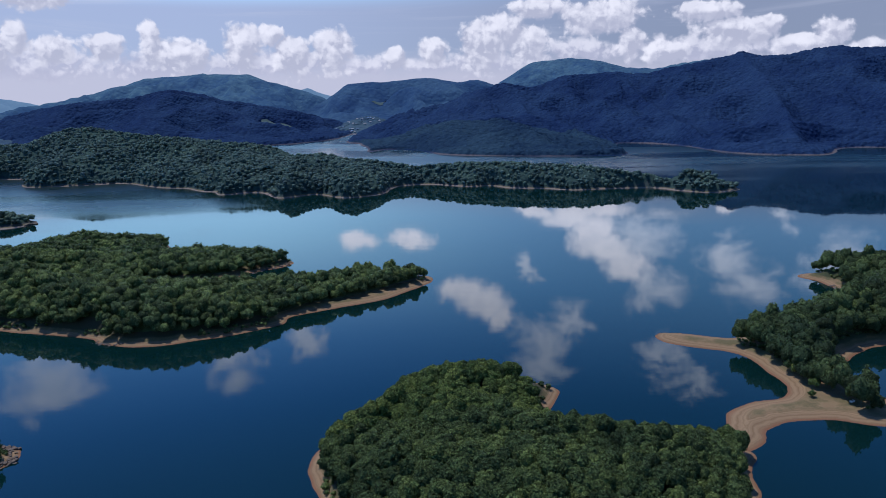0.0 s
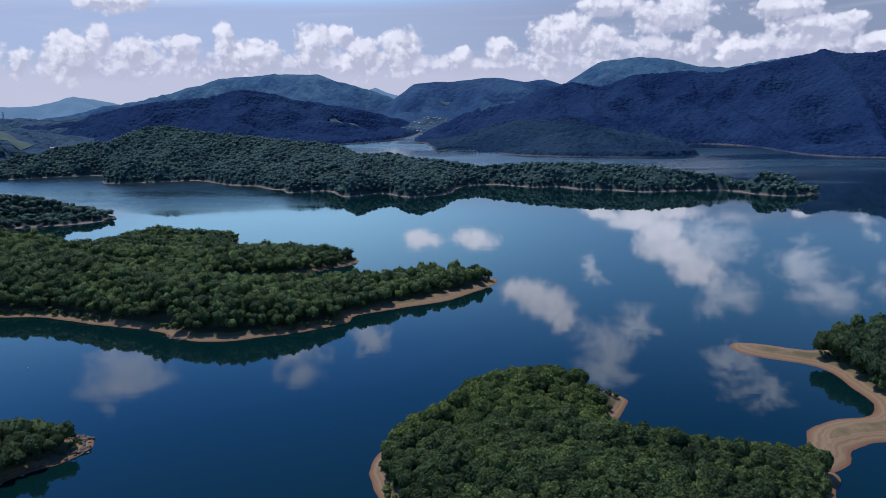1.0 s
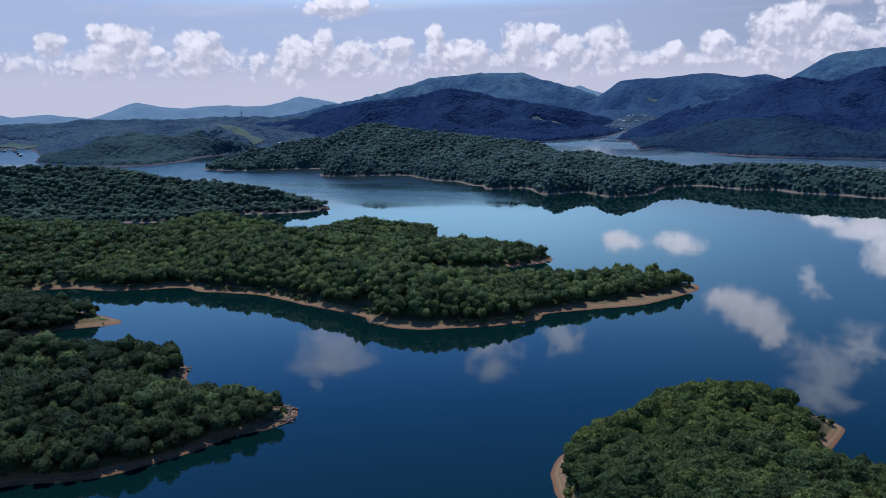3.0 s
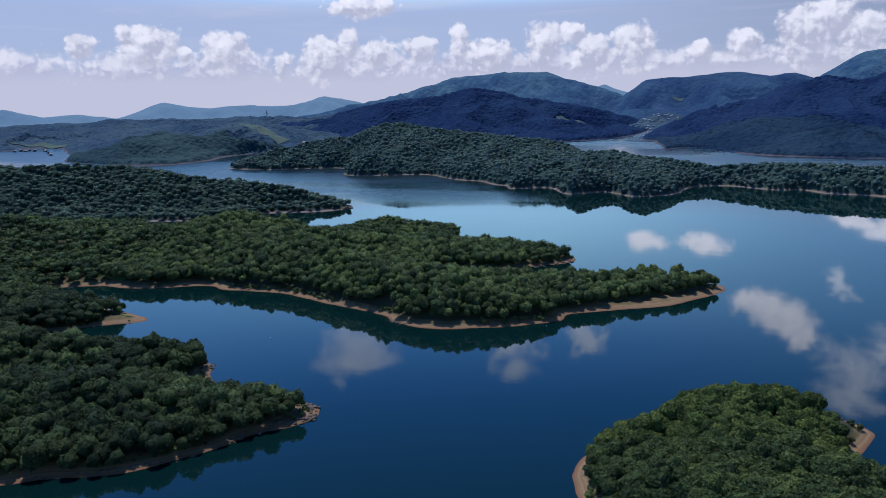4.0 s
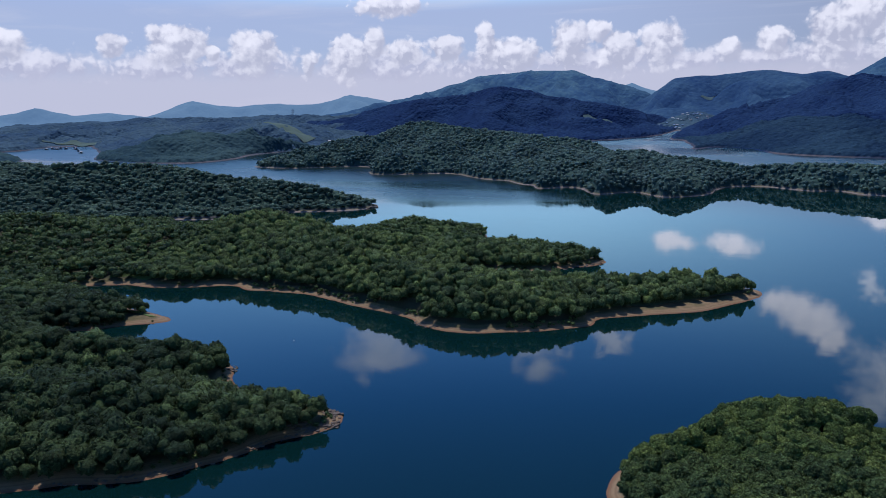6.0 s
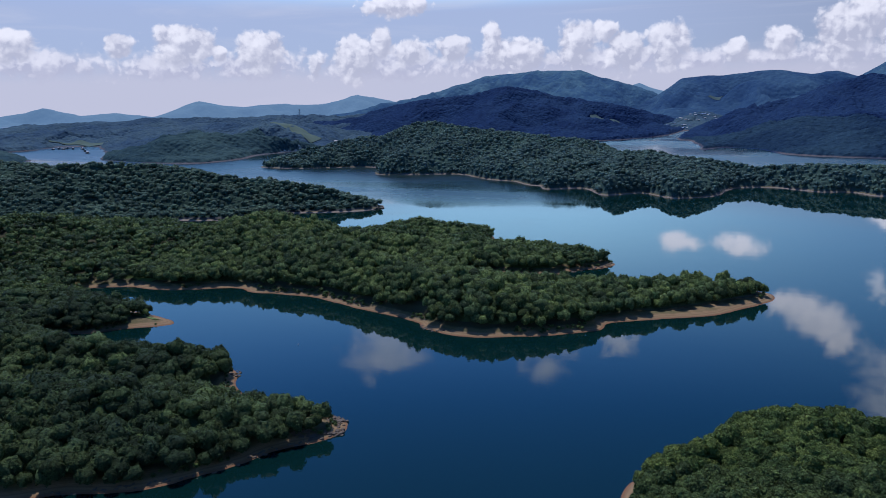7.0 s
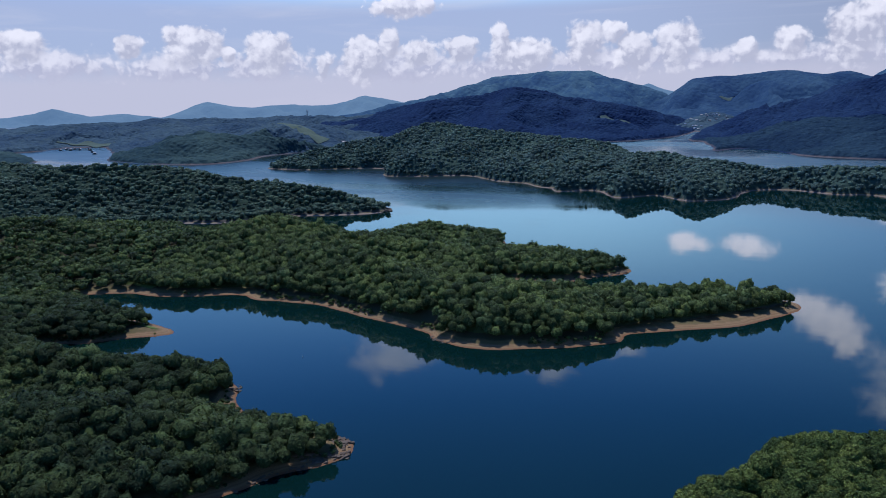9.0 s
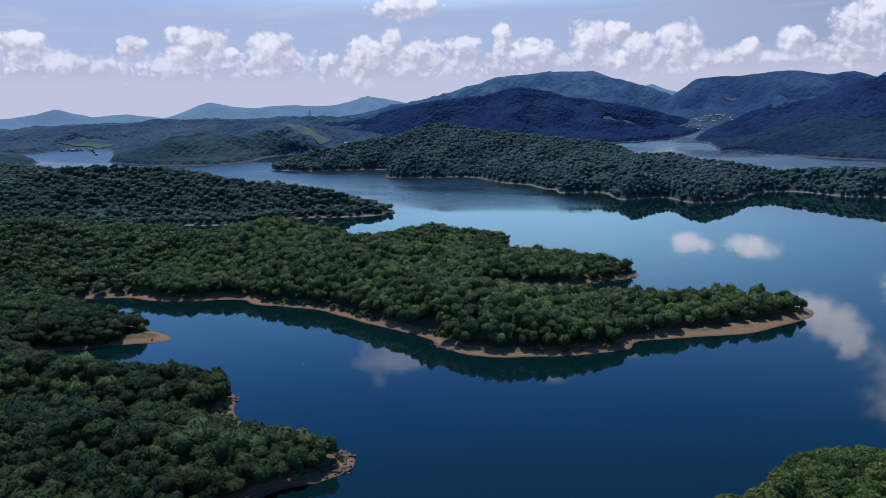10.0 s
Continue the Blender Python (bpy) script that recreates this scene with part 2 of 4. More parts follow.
def ground_material(name, floor_a, floor_b, sand_top, grain, grey_mix=0.0):
    """Bare sandy shore below sand_top metres, grass fringe, then forest floor."""
    m, n = material(name)
    p = position(n)
    s = n.add("ShaderNodeSeparateXYZ")
    n.put(s.inputs[0], p)
    wob, _ = n.noise(p, 0.12 * grain, 4.0, 0.6)
    fine, _ = n.noise(p, 1.3 * grain, 5.0, 0.7)
    z = n.math("ADD", s.outputs[2], n.math("MULTIPLY", n.math("SUBTRACT", wob, 0.5), 1.4))
    strand = n.add("ShaderNodeTexNoise", noise_dimensions="1D")
    n.put(strand.inputs["W"], n.math("ADD", s.outputs[2], n.math("MULTIPLY", wob, 0.5)))
    strand.inputs["Scale"].default_value, strand.inputs["Detail"].default_value = 7.0, 3.0
    sand = n.mix(n.smooth(strand.outputs["Fac"], 0.22, 0.78), (0.145, 0.090, 0.044), (0.28, 0.190, 0.100))
    sand = n.mix(n.math("MULTIPLY", fine, 0.35), sand, (0.26, 0.160, 0.080))
    wet = n.smooth(s.outputs[2], 0.32, 0.02)
    sand = n.mix(n.math("MULTIPLY", wet, 0.8), sand, (0.17, 0.068, 0.032))
    # Mixes the sand towards pale grey.
    sand = n.mix(grey_mix, sand, (0.20, 0.185, 0.18))
    grass = n.mix(fine, (0.055, 0.058, 0.022), (0.145, 0.118, 0.052))
    soil = n.mix(wob, floor_a, floor_b)
    col = n.mix(n.math("MULTIPLY", n.smooth(z, sand_top * 0.42, sand_top * 0.8), n.smooth(wob, 0.30, 0.55, 0.25, 0.9)), sand, grass)
    col = n.mix(n.smooth(z, sand_top * 1.05, sand_top * 1.5), col, soil)
    h = n.math("ADD", n.math("MULTIPLY", strand.outputs["Fac"], 0.5), n.math("MULTIPLY", fine, 0.6))
    finish(n, principled(n, col, 0.9, bump(n, h, 0.5, 0.25 / grain), 0.2))
    return m


M_SHORE = ground_material("shore_soil", (0.030, 0.034, 0.016), (0.060, 0.055, 0.028), 1.7, 1.0)
M_SPIT = ground_material("spit_soil", (0.034, 0.044, 0.018), (0.070, 0.072, 0.030), 1.75, 1.0)
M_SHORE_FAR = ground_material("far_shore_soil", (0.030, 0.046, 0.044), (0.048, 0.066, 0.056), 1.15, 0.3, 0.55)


def hill_material(name, a, b, haze_glow=None, cell=0.14, relief=5.0):
    """Closed forest seen from far: rounded crowns as relief."""
    m, n = material(name)
    p = position(n)
    crown, tone = n.voronoi(p, cell, "SMOOTH_F1")
    big, _ = n.noise(p, 0.006, 5.0, 0.6)
    mid, _ = n.noise(p, 0.03, 4.0, 0.6)
    tones = n.add("ShaderNodeSeparateColor")
    n.put(tones.inputs[0], tone)
    col = n.mix(n.math("ADD", n.math("MULTIPLY", n.smooth(big, 0.35, 0.65), 0.6), n.math("MULTIPLY", tones.outputs[0], 0.55)), a, b)
    h = n.math("SUBTRACT", n.math("MULTIPLY", mid, 1.2), crown)
    zz = n.add("ShaderNodeSeparateXYZ")
    n.put(zz.inputs[0], p)
    bare = n.smooth(n.math("ADD", zz.outputs[2], n.math("MULTIPLY", mid, 2.0)), 3.6, 2.2)
    col = n.mix(n.math("MULTIPLY", bare, n.smooth(big, 0.35, 0.6)), col, (0.115, 0.102, 0.105))
    s = principled(n, col, 0.9, bump(n, h, 0.75, relief), 0.02)
    # Haze of the far ranges, added as emission.
    if haze_glow:
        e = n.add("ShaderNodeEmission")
        e.inputs[0].default_value, e.inputs[1].default_value = (*haze_glow, 1), 1.0
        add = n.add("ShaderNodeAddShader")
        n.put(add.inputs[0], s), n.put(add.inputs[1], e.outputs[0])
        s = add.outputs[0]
    finish(n, s)
    return m


# Dark blue hills: distance haze and cloud shade put into the forest colour.
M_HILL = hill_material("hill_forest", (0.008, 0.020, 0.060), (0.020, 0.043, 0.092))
# Low hills are paler blue, with more haze in the colour.
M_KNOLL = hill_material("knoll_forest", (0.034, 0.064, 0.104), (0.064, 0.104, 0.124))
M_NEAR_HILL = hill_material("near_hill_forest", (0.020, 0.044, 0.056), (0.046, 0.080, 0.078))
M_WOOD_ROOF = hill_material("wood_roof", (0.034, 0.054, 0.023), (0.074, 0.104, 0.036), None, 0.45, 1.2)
# Greener copy of the hill colour: sunlight on the foreland painted in.
M_FOOT_LIT = hill_material("foreland_forest_lit", (0.010, 0.025, 0.052), (0.024, 0.050, 0.074))
# Leaf roofs of the farther woods share that haze-blue cast in their colour.
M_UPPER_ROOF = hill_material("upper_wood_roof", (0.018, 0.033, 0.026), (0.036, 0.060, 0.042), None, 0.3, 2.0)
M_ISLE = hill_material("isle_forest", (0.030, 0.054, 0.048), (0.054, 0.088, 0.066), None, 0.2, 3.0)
# Far ranges: haze put into the blue colour and a faint emission.
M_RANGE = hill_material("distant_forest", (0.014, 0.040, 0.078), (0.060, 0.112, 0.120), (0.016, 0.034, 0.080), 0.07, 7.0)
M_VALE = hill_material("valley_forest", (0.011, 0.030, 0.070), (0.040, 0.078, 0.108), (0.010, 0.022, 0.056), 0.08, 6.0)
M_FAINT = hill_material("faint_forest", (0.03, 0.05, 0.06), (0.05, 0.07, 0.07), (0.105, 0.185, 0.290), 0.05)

m_water, n = material("lake_water")
p = position(n)
swell, _ = n.noise(n.vec("MULTIPLY", p, (0.35, 1.0, 1.0)), 0.10, 3.0, 0.55)
ripple, _ = n.noise(n.vec("MULTIPLY", p, (0.6, 1.0, 1.0)), 0.9, 3.0, 0.6)
calm, _ = n.noise(n.vec("MULTIPLY", p, (0.0035, 0.008, 0.0)), 1.0, 3.0, 0.55, 0.6)
h = n.math("ADD", n.math("MULTIPLY", swell, 0.5), n.math("MULTIPLY", ripple, n.smooth(calm, 0.45, 0.75, 0.05, 0.3)))
sepw = n.add("ShaderNodeSeparateXYZ")
n.put(sepw.inputs[0], p)
breeze = n.smooth(n.math("ADD", sepw.outputs[1], n.math("MULTIPLY", calm, 500.0)), 880.0, 1450.0)   # wind-ruffled open water far out
gust, _ = n.noise(n.vec("MULTIPLY", p, (0.006, 0.012, 0.0)), 1.0, 3.0, 0.55, 0.8)
lanes, _ = n.noise(n.vec("MULTIPLY", p, (0.0016, 0.006, 0.0)), 1.0, 2.0, 0.5, 0.7)      # smooth lanes between ruffled ones
puff = n.math("MULTIPLY", n.smooth(n.math("ADD", sepw.outputs[1], n.math("MULTIPLY", gust, 160.0)), 690.0, 800.0), n.smooth(n.math("ADD", sepw.outputs[0], n.math("MULTIPLY", gust, 260.0)), 0.0, -130.0))
puff = n.math("MULTIPLY", puff, n.smooth(gust, 0.85, 0.50, 0.55, 1.0))     # ruffled strip along the far island
breeze = n.math("MAXIMUM", n.math("MULTIPLY", breeze, n.smooth(lanes, 0.40, 0.58, 0.35, 1.0)), n.math("MULTIPLY", puff, n.smooth(lanes, 0.36, 0.6, 0.5, 1.0)))
rough = n.math("ADD", n.smooth(calm, 0.5, 0.8, 0.02, 0.06), n.math("MULTIPLY", breeze, 0.28))
w = principled(n, (0.002, 0.015, 0.0145), rough, bump(n, h, 0.07, 0.25), 0.5)
w.node.inputs["IOR"].default_value = 1.36
finish(n, w)
M_WATER = m_water


# ---- shapes of land ----
def lattice_noise(x, y, seed=0):
    """Smooth value noise, -1 to 1, on arrays."""
    xi, yi = np.floor(x).astype(np.int64), np.floor(y).astype(np.int64)
    fx, fy = x - xi, y - yi
    fx, fy = fx * fx * fx * (fx * (fx * 6 - 15) + 10), fy * fy * fy * (fy * (fy * 6 - 15) + 10)

    def corner(i, j):
        k = (i * 374761393 + j * 668265263 + seed * 974634777) & 0xFFFFFFFF
        k = ((k ^ (k >> 13)) * 1274126177) & 0xFFFFFFFF
        return ((k ^ (k >> 16)) & 0xFFFF) / 32767.5 - 1.0

    a = corner(xi, yi) * (1 - fx) + corner(xi + 1, yi) * fx
    b = corner(xi, yi + 1) * (1 - fx) + corner(xi + 1, yi + 1) * fx
    return a * (1 - fy) + b * fy


def fractal(x, y, size, octaves=4, seed=0):
    total, amp, norm = 0.0, 1.0, 0.0
    for i in range(octaves):
        total = total + amp * lattice_noise(x / size + 17.3 * i, y / size - 9.1 * i, seed + i)
        norm += amp
        amp, size = amp * 0.5, size * 0.5
    return total / norm


def rounded(points, n=4):
    """A closed smooth line through the corners of a plan."""
    p = np.array(points, float)
    a, b, c, d = np.roll(p, 1, 0), p, np.roll(p, -1, 0), np.roll(p, -2, 0)
    out = []
    for i in range(n):
        t = i / n
        out.append(0.5 * (2 * b + (c - a) * t + (2 * a - 5 * b + 4 * c - d) * t * t + (3 * b - a - 3 * c + d) * t ** 3))
    return np.stack(out, 1).reshape(-1, 2)


def inside_distance(x, y, ring):
    """Distance to a closed line, positive inside."""
    best = np.full(x.shape, 1e12)
    odd = np.zeros(x.shape, bool)
    for (x0, y0), (x1, y1) in zip(ring, np.roll(ring, -1, 0)):
        dx, dy = x1 - x0, y1 - y0
        t = np.clip(((x - x0) * dx + (y - y0) * dy) / (dx * dx + dy * dy + 1e-9), 0, 1)
        best = np.minimum(best, (x - x0 - t * dx) ** 2 + (y - y0 - t * dy) ** 2)
        if y0 != y1:
            odd ^= ((y0 > y) != (y1 > y)) & (x < dx * (y - y0) / dy + x0)
    d = np.sqrt(best)
    return np.where(odd, d, -d)


class Land:
    """Land that rises from its shore line to its ridge lines; ridges are lists of (x, y, height)."""

    def __init__(self, shore, ridges, beach=5.0, rough=1.2, spur=0.35, spur_size=60.0, bank=0.22, lumps=1.0, power=1.0, gully=0.0, fuzz=0.0, folds=4, valleys=(), seed=1):
        self.ring, self.ridges = rounded(shore), ridges
        self.beach, self.rough, self.spur, self.spur_size, self.bank, self.lumps, self.power, self.gully, self.fuzz, self.folds, self.valleys, self.seed = beach, rough, spur, spur_size, bank, lumps, power, gully, fuzz, folds, valleys, seed

    def shore_distance(self, x, y):
        return inside_distance(x, y, self.ring) + self.rough * fractal(x, y, self.rough * 9.0, 3, self.seed)

    def height(self, x, y):
        ds = self.shore_distance(x, y)
        low = np.where(ds < 0, np.maximum(ds * 0.3, -4.0), self.bank * np.minimum(ds, self.beach))
        inner = np.maximum(ds - self.beach * 0.6, 0.0)
        warp = 1.0 + self.spur * fractal(x, y, self.spur_size, 4, self.seed + 20)
        best = np.zeros(x.shape)
        best_room = np.ones(x.shape)
        for line in self.ridges:
            line = line if len(line) > 1 else [line[0], (line[0][0] + 0.1, line[0][1], line[0][2])]
            near, top = np.full(x.shape, 1e12), np.zeros(x.shape)
            for (x0, y0, z0), (x1, y1, z1) in zip(line, line[1:]):
                dx, dy = x1 - x0, y1 - y0
                t = np.clip(((x - x0) * dx + (y - y0) * dy) / (dx * dx + dy * dy), 0, 1)
                d = np.hypot(x - x0 - t * dx, y - y0 - t * dy)
                closer = d < near
                near, top = np.where(closer, d, near), np.where(closer, z0 + t * (z1 - z0), top)
            share = inner / (inner + near * np.maximum(warp, 0.2) + 1e-6)
            best = np.maximum(best, top * share ** self.power)
            best_room = np.minimum(best_room, np.clip(near / (self.gully * 1.6 + 1.0), 0.1, 1))
        if self.gully:
            flow = 0.35 - 2.2 * np.abs(fractal(x, y, self.spur_size * 0.8, self.folds, self.seed + 60))
            best = best + self.gully * flow * np.clip(best / (self.gully * 0.7), 0, 1) * best_room
        for line, width, depth in self.valleys:
            near = np.full(x.shape, 1e12)
            for (x0, y0), (x1, y1) in zip(line, line[1:]):
                t = np.clip(((x - x0) * (x1 - x0) + (y - y0) * (y1 - y0)) / ((x1 - x0) ** 2 + (y1 - y0) ** 2), 0, 1)
                near = np.minimum(near, np.hypot(x - x0 - t * (x1 - x0), y - y0 - t * (y1 - y0)))
            best = best * (1.0 - depth * np.exp(-(near / width) ** 2))
        rise = np.minimum(inner / (self.beach * 2.0), 1.0)
        return low + np.maximum(best - self.bank * self.beach * rise, 0) + rise * (self.lumps * fractal(x, y, self.spur_size * 0.45, 3, self.seed + 40) + self.fuzz * fractal(x, y, 26.0, 2, self.seed + 70))


def mesh_object(name, verts, faces_per, loops, mat, parent=None, tint=None, smooth=False):
    """A mesh from arrays: verts (n, 3), number of corners of each face, all corners."""
    me = bpy.data.meshes.new(name)
    me.vertices.add(len(verts))
    me.vertices.foreach_set("co", np.ascontiguousarray(verts, dtype=np.float32).ravel())
    me.loops.add(len(loops))
    me.loops.foreach_set("vertex_index", np.ascontiguousarray(loops, dtype=np.int32))
    me.polygons.add(len(faces_per))
    start = np.concatenate([[0], np.cumsum(faces_per)[:-1]]).astype(np.int32)
    me.polygons.foreach_set("loop_start", start)
    me.update(calc_edges=True)
    if smooth:
        me.polygons.foreach_set("use_smooth", np.ones(len(faces_per), bool))
    if tint is not None:
        me.attributes.new("tint", "FLOAT", "FACE").data.foreach_set("value", np.ascontiguousarray(tint, dtype=np.float32))
    me.materials.append(mat)
    ob = new(name, me)
    if parent:
        ob.parent = parent
    return ob


def build_land(name, land, box, step, mat, label, category, floor=-2.5):
    x0, y0, x1, y1 = box
    nx, ny = int((x1 - x0) / step) + 1, int((y1 - y0) / step) + 1
    gx, gy = np.meshgrid(np.linspace(x0, x1, nx), np.linspace(y0, y1, ny))
    z = land.height(gx, gy)
    land.grid = (x0, y0, (x1 - x0) / (nx - 1), (y1 - y0) / (ny - 1), z, land.shore_distance(gx, gy))
    idx = np.arange(nx * ny).reshape(ny, nx)
    q = np.stack([idx[:-1, :-1], idx[:-1, 1:], idx[1:, 1:], idx[1:, :-1]], -1).reshape(-1, 4)
    keep = z.ravel()[q].max(1) > floor
    q = q[keep]
    used = np.unique(q)
    remap = np.full(nx * ny, -1)
    remap[used] = np.arange(len(used))
    verts = np.stack([gx.ravel(), gy.ravel(), z.ravel()], -1)[used]
    ob = mesh_object(name, verts, np.full(len(q), 4), remap[q].ravel(), mat, smooth=True)
    return tagged(ob, label, category, kind="structure")


def crowns(x, y, cell, seed):
    """Height, 0 to 1, of closely set rounded crowns about cell metres apart."""
    i, j = np.floor(x / cell).astype(np.int64), np.floor(y / cell).astype(np.int64)
    best = np.zeros(x.shape)
    for di in (-1, 0, 1):
        for dj in (-1, 0, 1):
            a, b = (i + di).astype(float), (j + dj).astype(float)
            u, v, w = (0.5 + 0.5 * lattice_noise(a, b, seed + k) for k in range(3))
            d2 = (x - (a + 0.15 + 0.7 * u) * cell) ** 2 + (y - (b + 0.15 + 0.7 * v) * cell) ** 2
            best = np.maximum(best, (0.55 + 0.45 * w) * (1.0 - d2 / (cell * (0.75 + 0.25 * u)) ** 2))
    return best


def canopy(name, land, box, step, cell, tall, inset, mat, label, seed, test=None):
    """Closed far forest: one sheet of rounded crowns lying over a land."""
    x0, y0, x1, y1 = box
    nx, ny = int((x1 - x0) / step) + 1, int((y1 - y0) / step) + 1
    gx, gy = np.meshgrid(np.linspace(x0, x1, nx), np.linspace(y0, y1, ny))
    ds = sample(land, gx, gy, 5)
    rise = np.clip((ds - inset) / 7.0, 0, 1)
    if test is not None:
        rise = rise * test(gx, gy)
    grove = 0.8 + 0.35 * fractal(gx, gy, cell * 5.0, 2, seed + 9)
    z = sample(land, gx, gy) + rise * tall * grove * (0.35 + 0.65 * crowns(gx, gy, cell, seed)) - (1.0 - rise) * 1.5
    idx = np.arange(nx * ny).reshape(ny, nx)
    q = np.stack([idx[:-1, :-1], idx[:-1, 1:], idx[1:, 1:], idx[1:, :-1]], -1).reshape(-1, 4)
    q = q[rise.ravel()[q].max(1) > 0]
    used = np.unique(q)
    remap = np.full(nx * ny, -1)
    remap[used] = np.arange(len(used))
    verts = np.stack([gx.ravel(), gy.ravel(), z.ravel()], -1)[used]
    return tagged(mesh_object(name, verts, np.full(len(q), 4), remap[q].ravel(), mat, smooth=True), label, "trees", kind="stuff")


def sample(land, x, y, which=4):
    x0, y0, sx, sy, *_ = land.grid
    g = land.grid[which]
    i, j = np.clip((x - x0) / sx, 0, g.shape[1] - 1.001), np.clip((y - y0) / sy, 0, g.shape[0] - 1.001)
    a, b = i.astype(int), j.astype(int)
    u, v = i - a, j - b
    return (g[b, a] * (1 - u) + g[b, a + 1] * u) * (1 - v) + (g[b + 1, a] * (1 - u) + g[b + 1, a + 1] * u) * v


# ---- trees ----
def rotate_to(n):
    """Two axes across each unit vector of n."""
    ref = np.where(np.abs(n[:, 2:3]) < 0.9, np.array([[0, 0, 1.0]]), np.array([[1.0, 0, 0]]))
    u = np.cross(ref, n)
    u /= np.linalg.norm(u, axis=1, keepdims=True)
    return u, np.cross(n, u)


def ball(level):
    """Corner directions and triangles of an icosphere."""
    bm = bmesh.new()
    bmesh.ops.create_icosphere(bm, subdivisions=level, radius=1.0)
    v, f = np.array([x.co[:] for x in bm.verts]), [[x.index for x in t.verts] for t in bm.faces]
    bm.free()
    return v / np.linalg.norm(v, axis=1, keepdims=True), np.array(f)


BALLS = {k: ball(k) for k in (1, 2, 3)}


def crown_shape(rng, radius, base, top, lobes, level, cards, card, rough=0.07):
    """A crown of rounded lobes with creases between them, and leaf clumps as small tilted faces over it. Returns verts, face sizes, corners."""
    d, f = BALLS[level]
    half = (top - base) / 2
    mid = base + half
    cs, rs = [(0.0, 0.0, 0.05)], [0.66]
    for k in range(lobes):
        a = k * 2.4 + rng.uniform(-0.5, 0.5)
        up = -0.35 + 1.2 * (k + 0.5) / lobes
        out = math.sqrt(max(1 - up * up, 0.04)) * rng.uniform(0.5, 0.72)
        cs.append((math.cos(a) * out, math.sin(a) * out, up * 0.6)), rs.append(rng.uniform(0.27, 0.46))
    cs, rs = np.array(cs), np.array(rs)
    along = d @ cs.T
    gap = rs[None] ** 2 - (np.sum(cs ** 2, 1)[None] - along ** 2)
    reach = np.where(gap > 0, along + np.sqrt(np.maximum(gap, 0)), 0.0).max(1)
    reach *= 1 + np.array([rng.gauss(0, rough) for _ in d])
    shell = d * (reach[:, None] * (0.9 if cards else 1.0)) * np.array([radius, radius, half]) + np.array([0, 0, mid])
    f = f[d[f].mean(1)[:, 2] > -0.35]
    used = np.unique(f)
    remap = np.full(len(d), -1)
    remap[used] = np.arange(len(used))
    f, shell, d = remap[f], shell[used], d[used]
    if not cards:
        return shell, np.full(len(f), 3), f.ravel()
    a, b, c = (shell[f[:, k]] for k in range(3))
    nor = np.cross(b - a, c - a)
    area = np.linalg.norm(nor, axis=1) + 1e-9
    nor /= area[:, None]
    pick = np.array(rng.choices(range(len(f)), area, k=cards))
    s, t = np.array([rng.random() for _ in pick])[:, None], np.array([rng.random() for _ in pick])[:, None]
    s, t = np.where(s + t > 1, 1 - s, s), np.where(s + t > 1, 1 - t, t)
    pts = a[pick] + (b - a)[pick] * s + (c - a)[pick] * t
    nor = nor[pick] + np.array([[rng.gauss(0, 0.48), rng.gauss(0, 0.48), rng.gauss(0.2, 0.4)] for _ in pick])
    nor /= np.linalg.norm(nor, axis=1, keepdims=True)
    pts = pts + nor * card * np.array([rng.uniform(0.1, 0.75) for _ in pick])[:, None]
    u, w = rotate_to(nor)
    spin = np.array([rng.uniform(0, 6.28) for _ in pts])[:, None]
    u, w = u * np.cos(spin) + w * np.sin(spin), w * np.cos(spin) - u * np.sin(spin)
    s = card * np.array([rng.uniform(0.6, 1.3) for _ in pts])[:, None]
    tri = np.stack([pts - u * s * 0.55 - w * s * 0.3, pts + u * s * 0.55 - w * s * 0.3, pts + w * s * 0.62], 1).reshape(-1, 3)
    n = len(pts)
    return np.concatenate([shell, tri]), np.full(len(f) + n, 3), np.concatenate([f.ravel(), np.arange(3 * n) + len(shell)])


def trunk_shape(rng, height, radius, limbs, sides=6):
    """A tapered trunk that leans a little, with rising limbs."""
    verts, sizes, loops = [], [], []

    def tube(path, r0, r1):
        b = len(verts)
        for k, p in enumerate(path):
            r = r0 + (r1 - r0) * k / (len(path) - 1)
            for i in range(sides):
                a = 6.2832 * i / sides
                verts.append((p[0] + r * math.cos(a), p[1] + r * math.sin(a), p[2]))
        for k in range(len(path) - 1):
            for i in range(sides):
                j = (i + 1) % sides
                sizes.append(4)
                loops.extend((b + k * sides + i, b + k * sides + j, b + (k + 1) * sides + j, b + (k + 1) * sides + i))

    lean = (rng.uniform(-0.3, 0.3), rng.uniform(-0.3, 0.3))
    axis = [(lean[0] * k / 3, lean[1] * k / 3, -0.6 + (height + 0.6) * k / 3) for k in range(4)]
    tube(axis, radius * 1.25, radius * 0.5)
    for k in range(limbs):
        a, z = 6.28 * k / max(limbs, 1) + rng.uniform(-0.5, 0.5), height * rng.uniform(0.5, 0.85)
        q = lambda s: (lean[0] * 0.7 + math.cos(a) * s, lean[1] * 0.7 + math.sin(a) * s, z + s * 0.9)
        tube([q(0.0), q(0.9), q(1.8)], radius * 0.5, radius * 0.2)
    return np.array(verts), np.array(sizes), np.array(loops)


def joined(*shapes):
    v, s, l, b = [], [], [], 0
    for a, c, e in shapes:
        v.append(a), s.append(c), l.append(e + b)
        b += len(a)
    return np.concatenate(v), np.concatenate(s), np.concatenate(l)


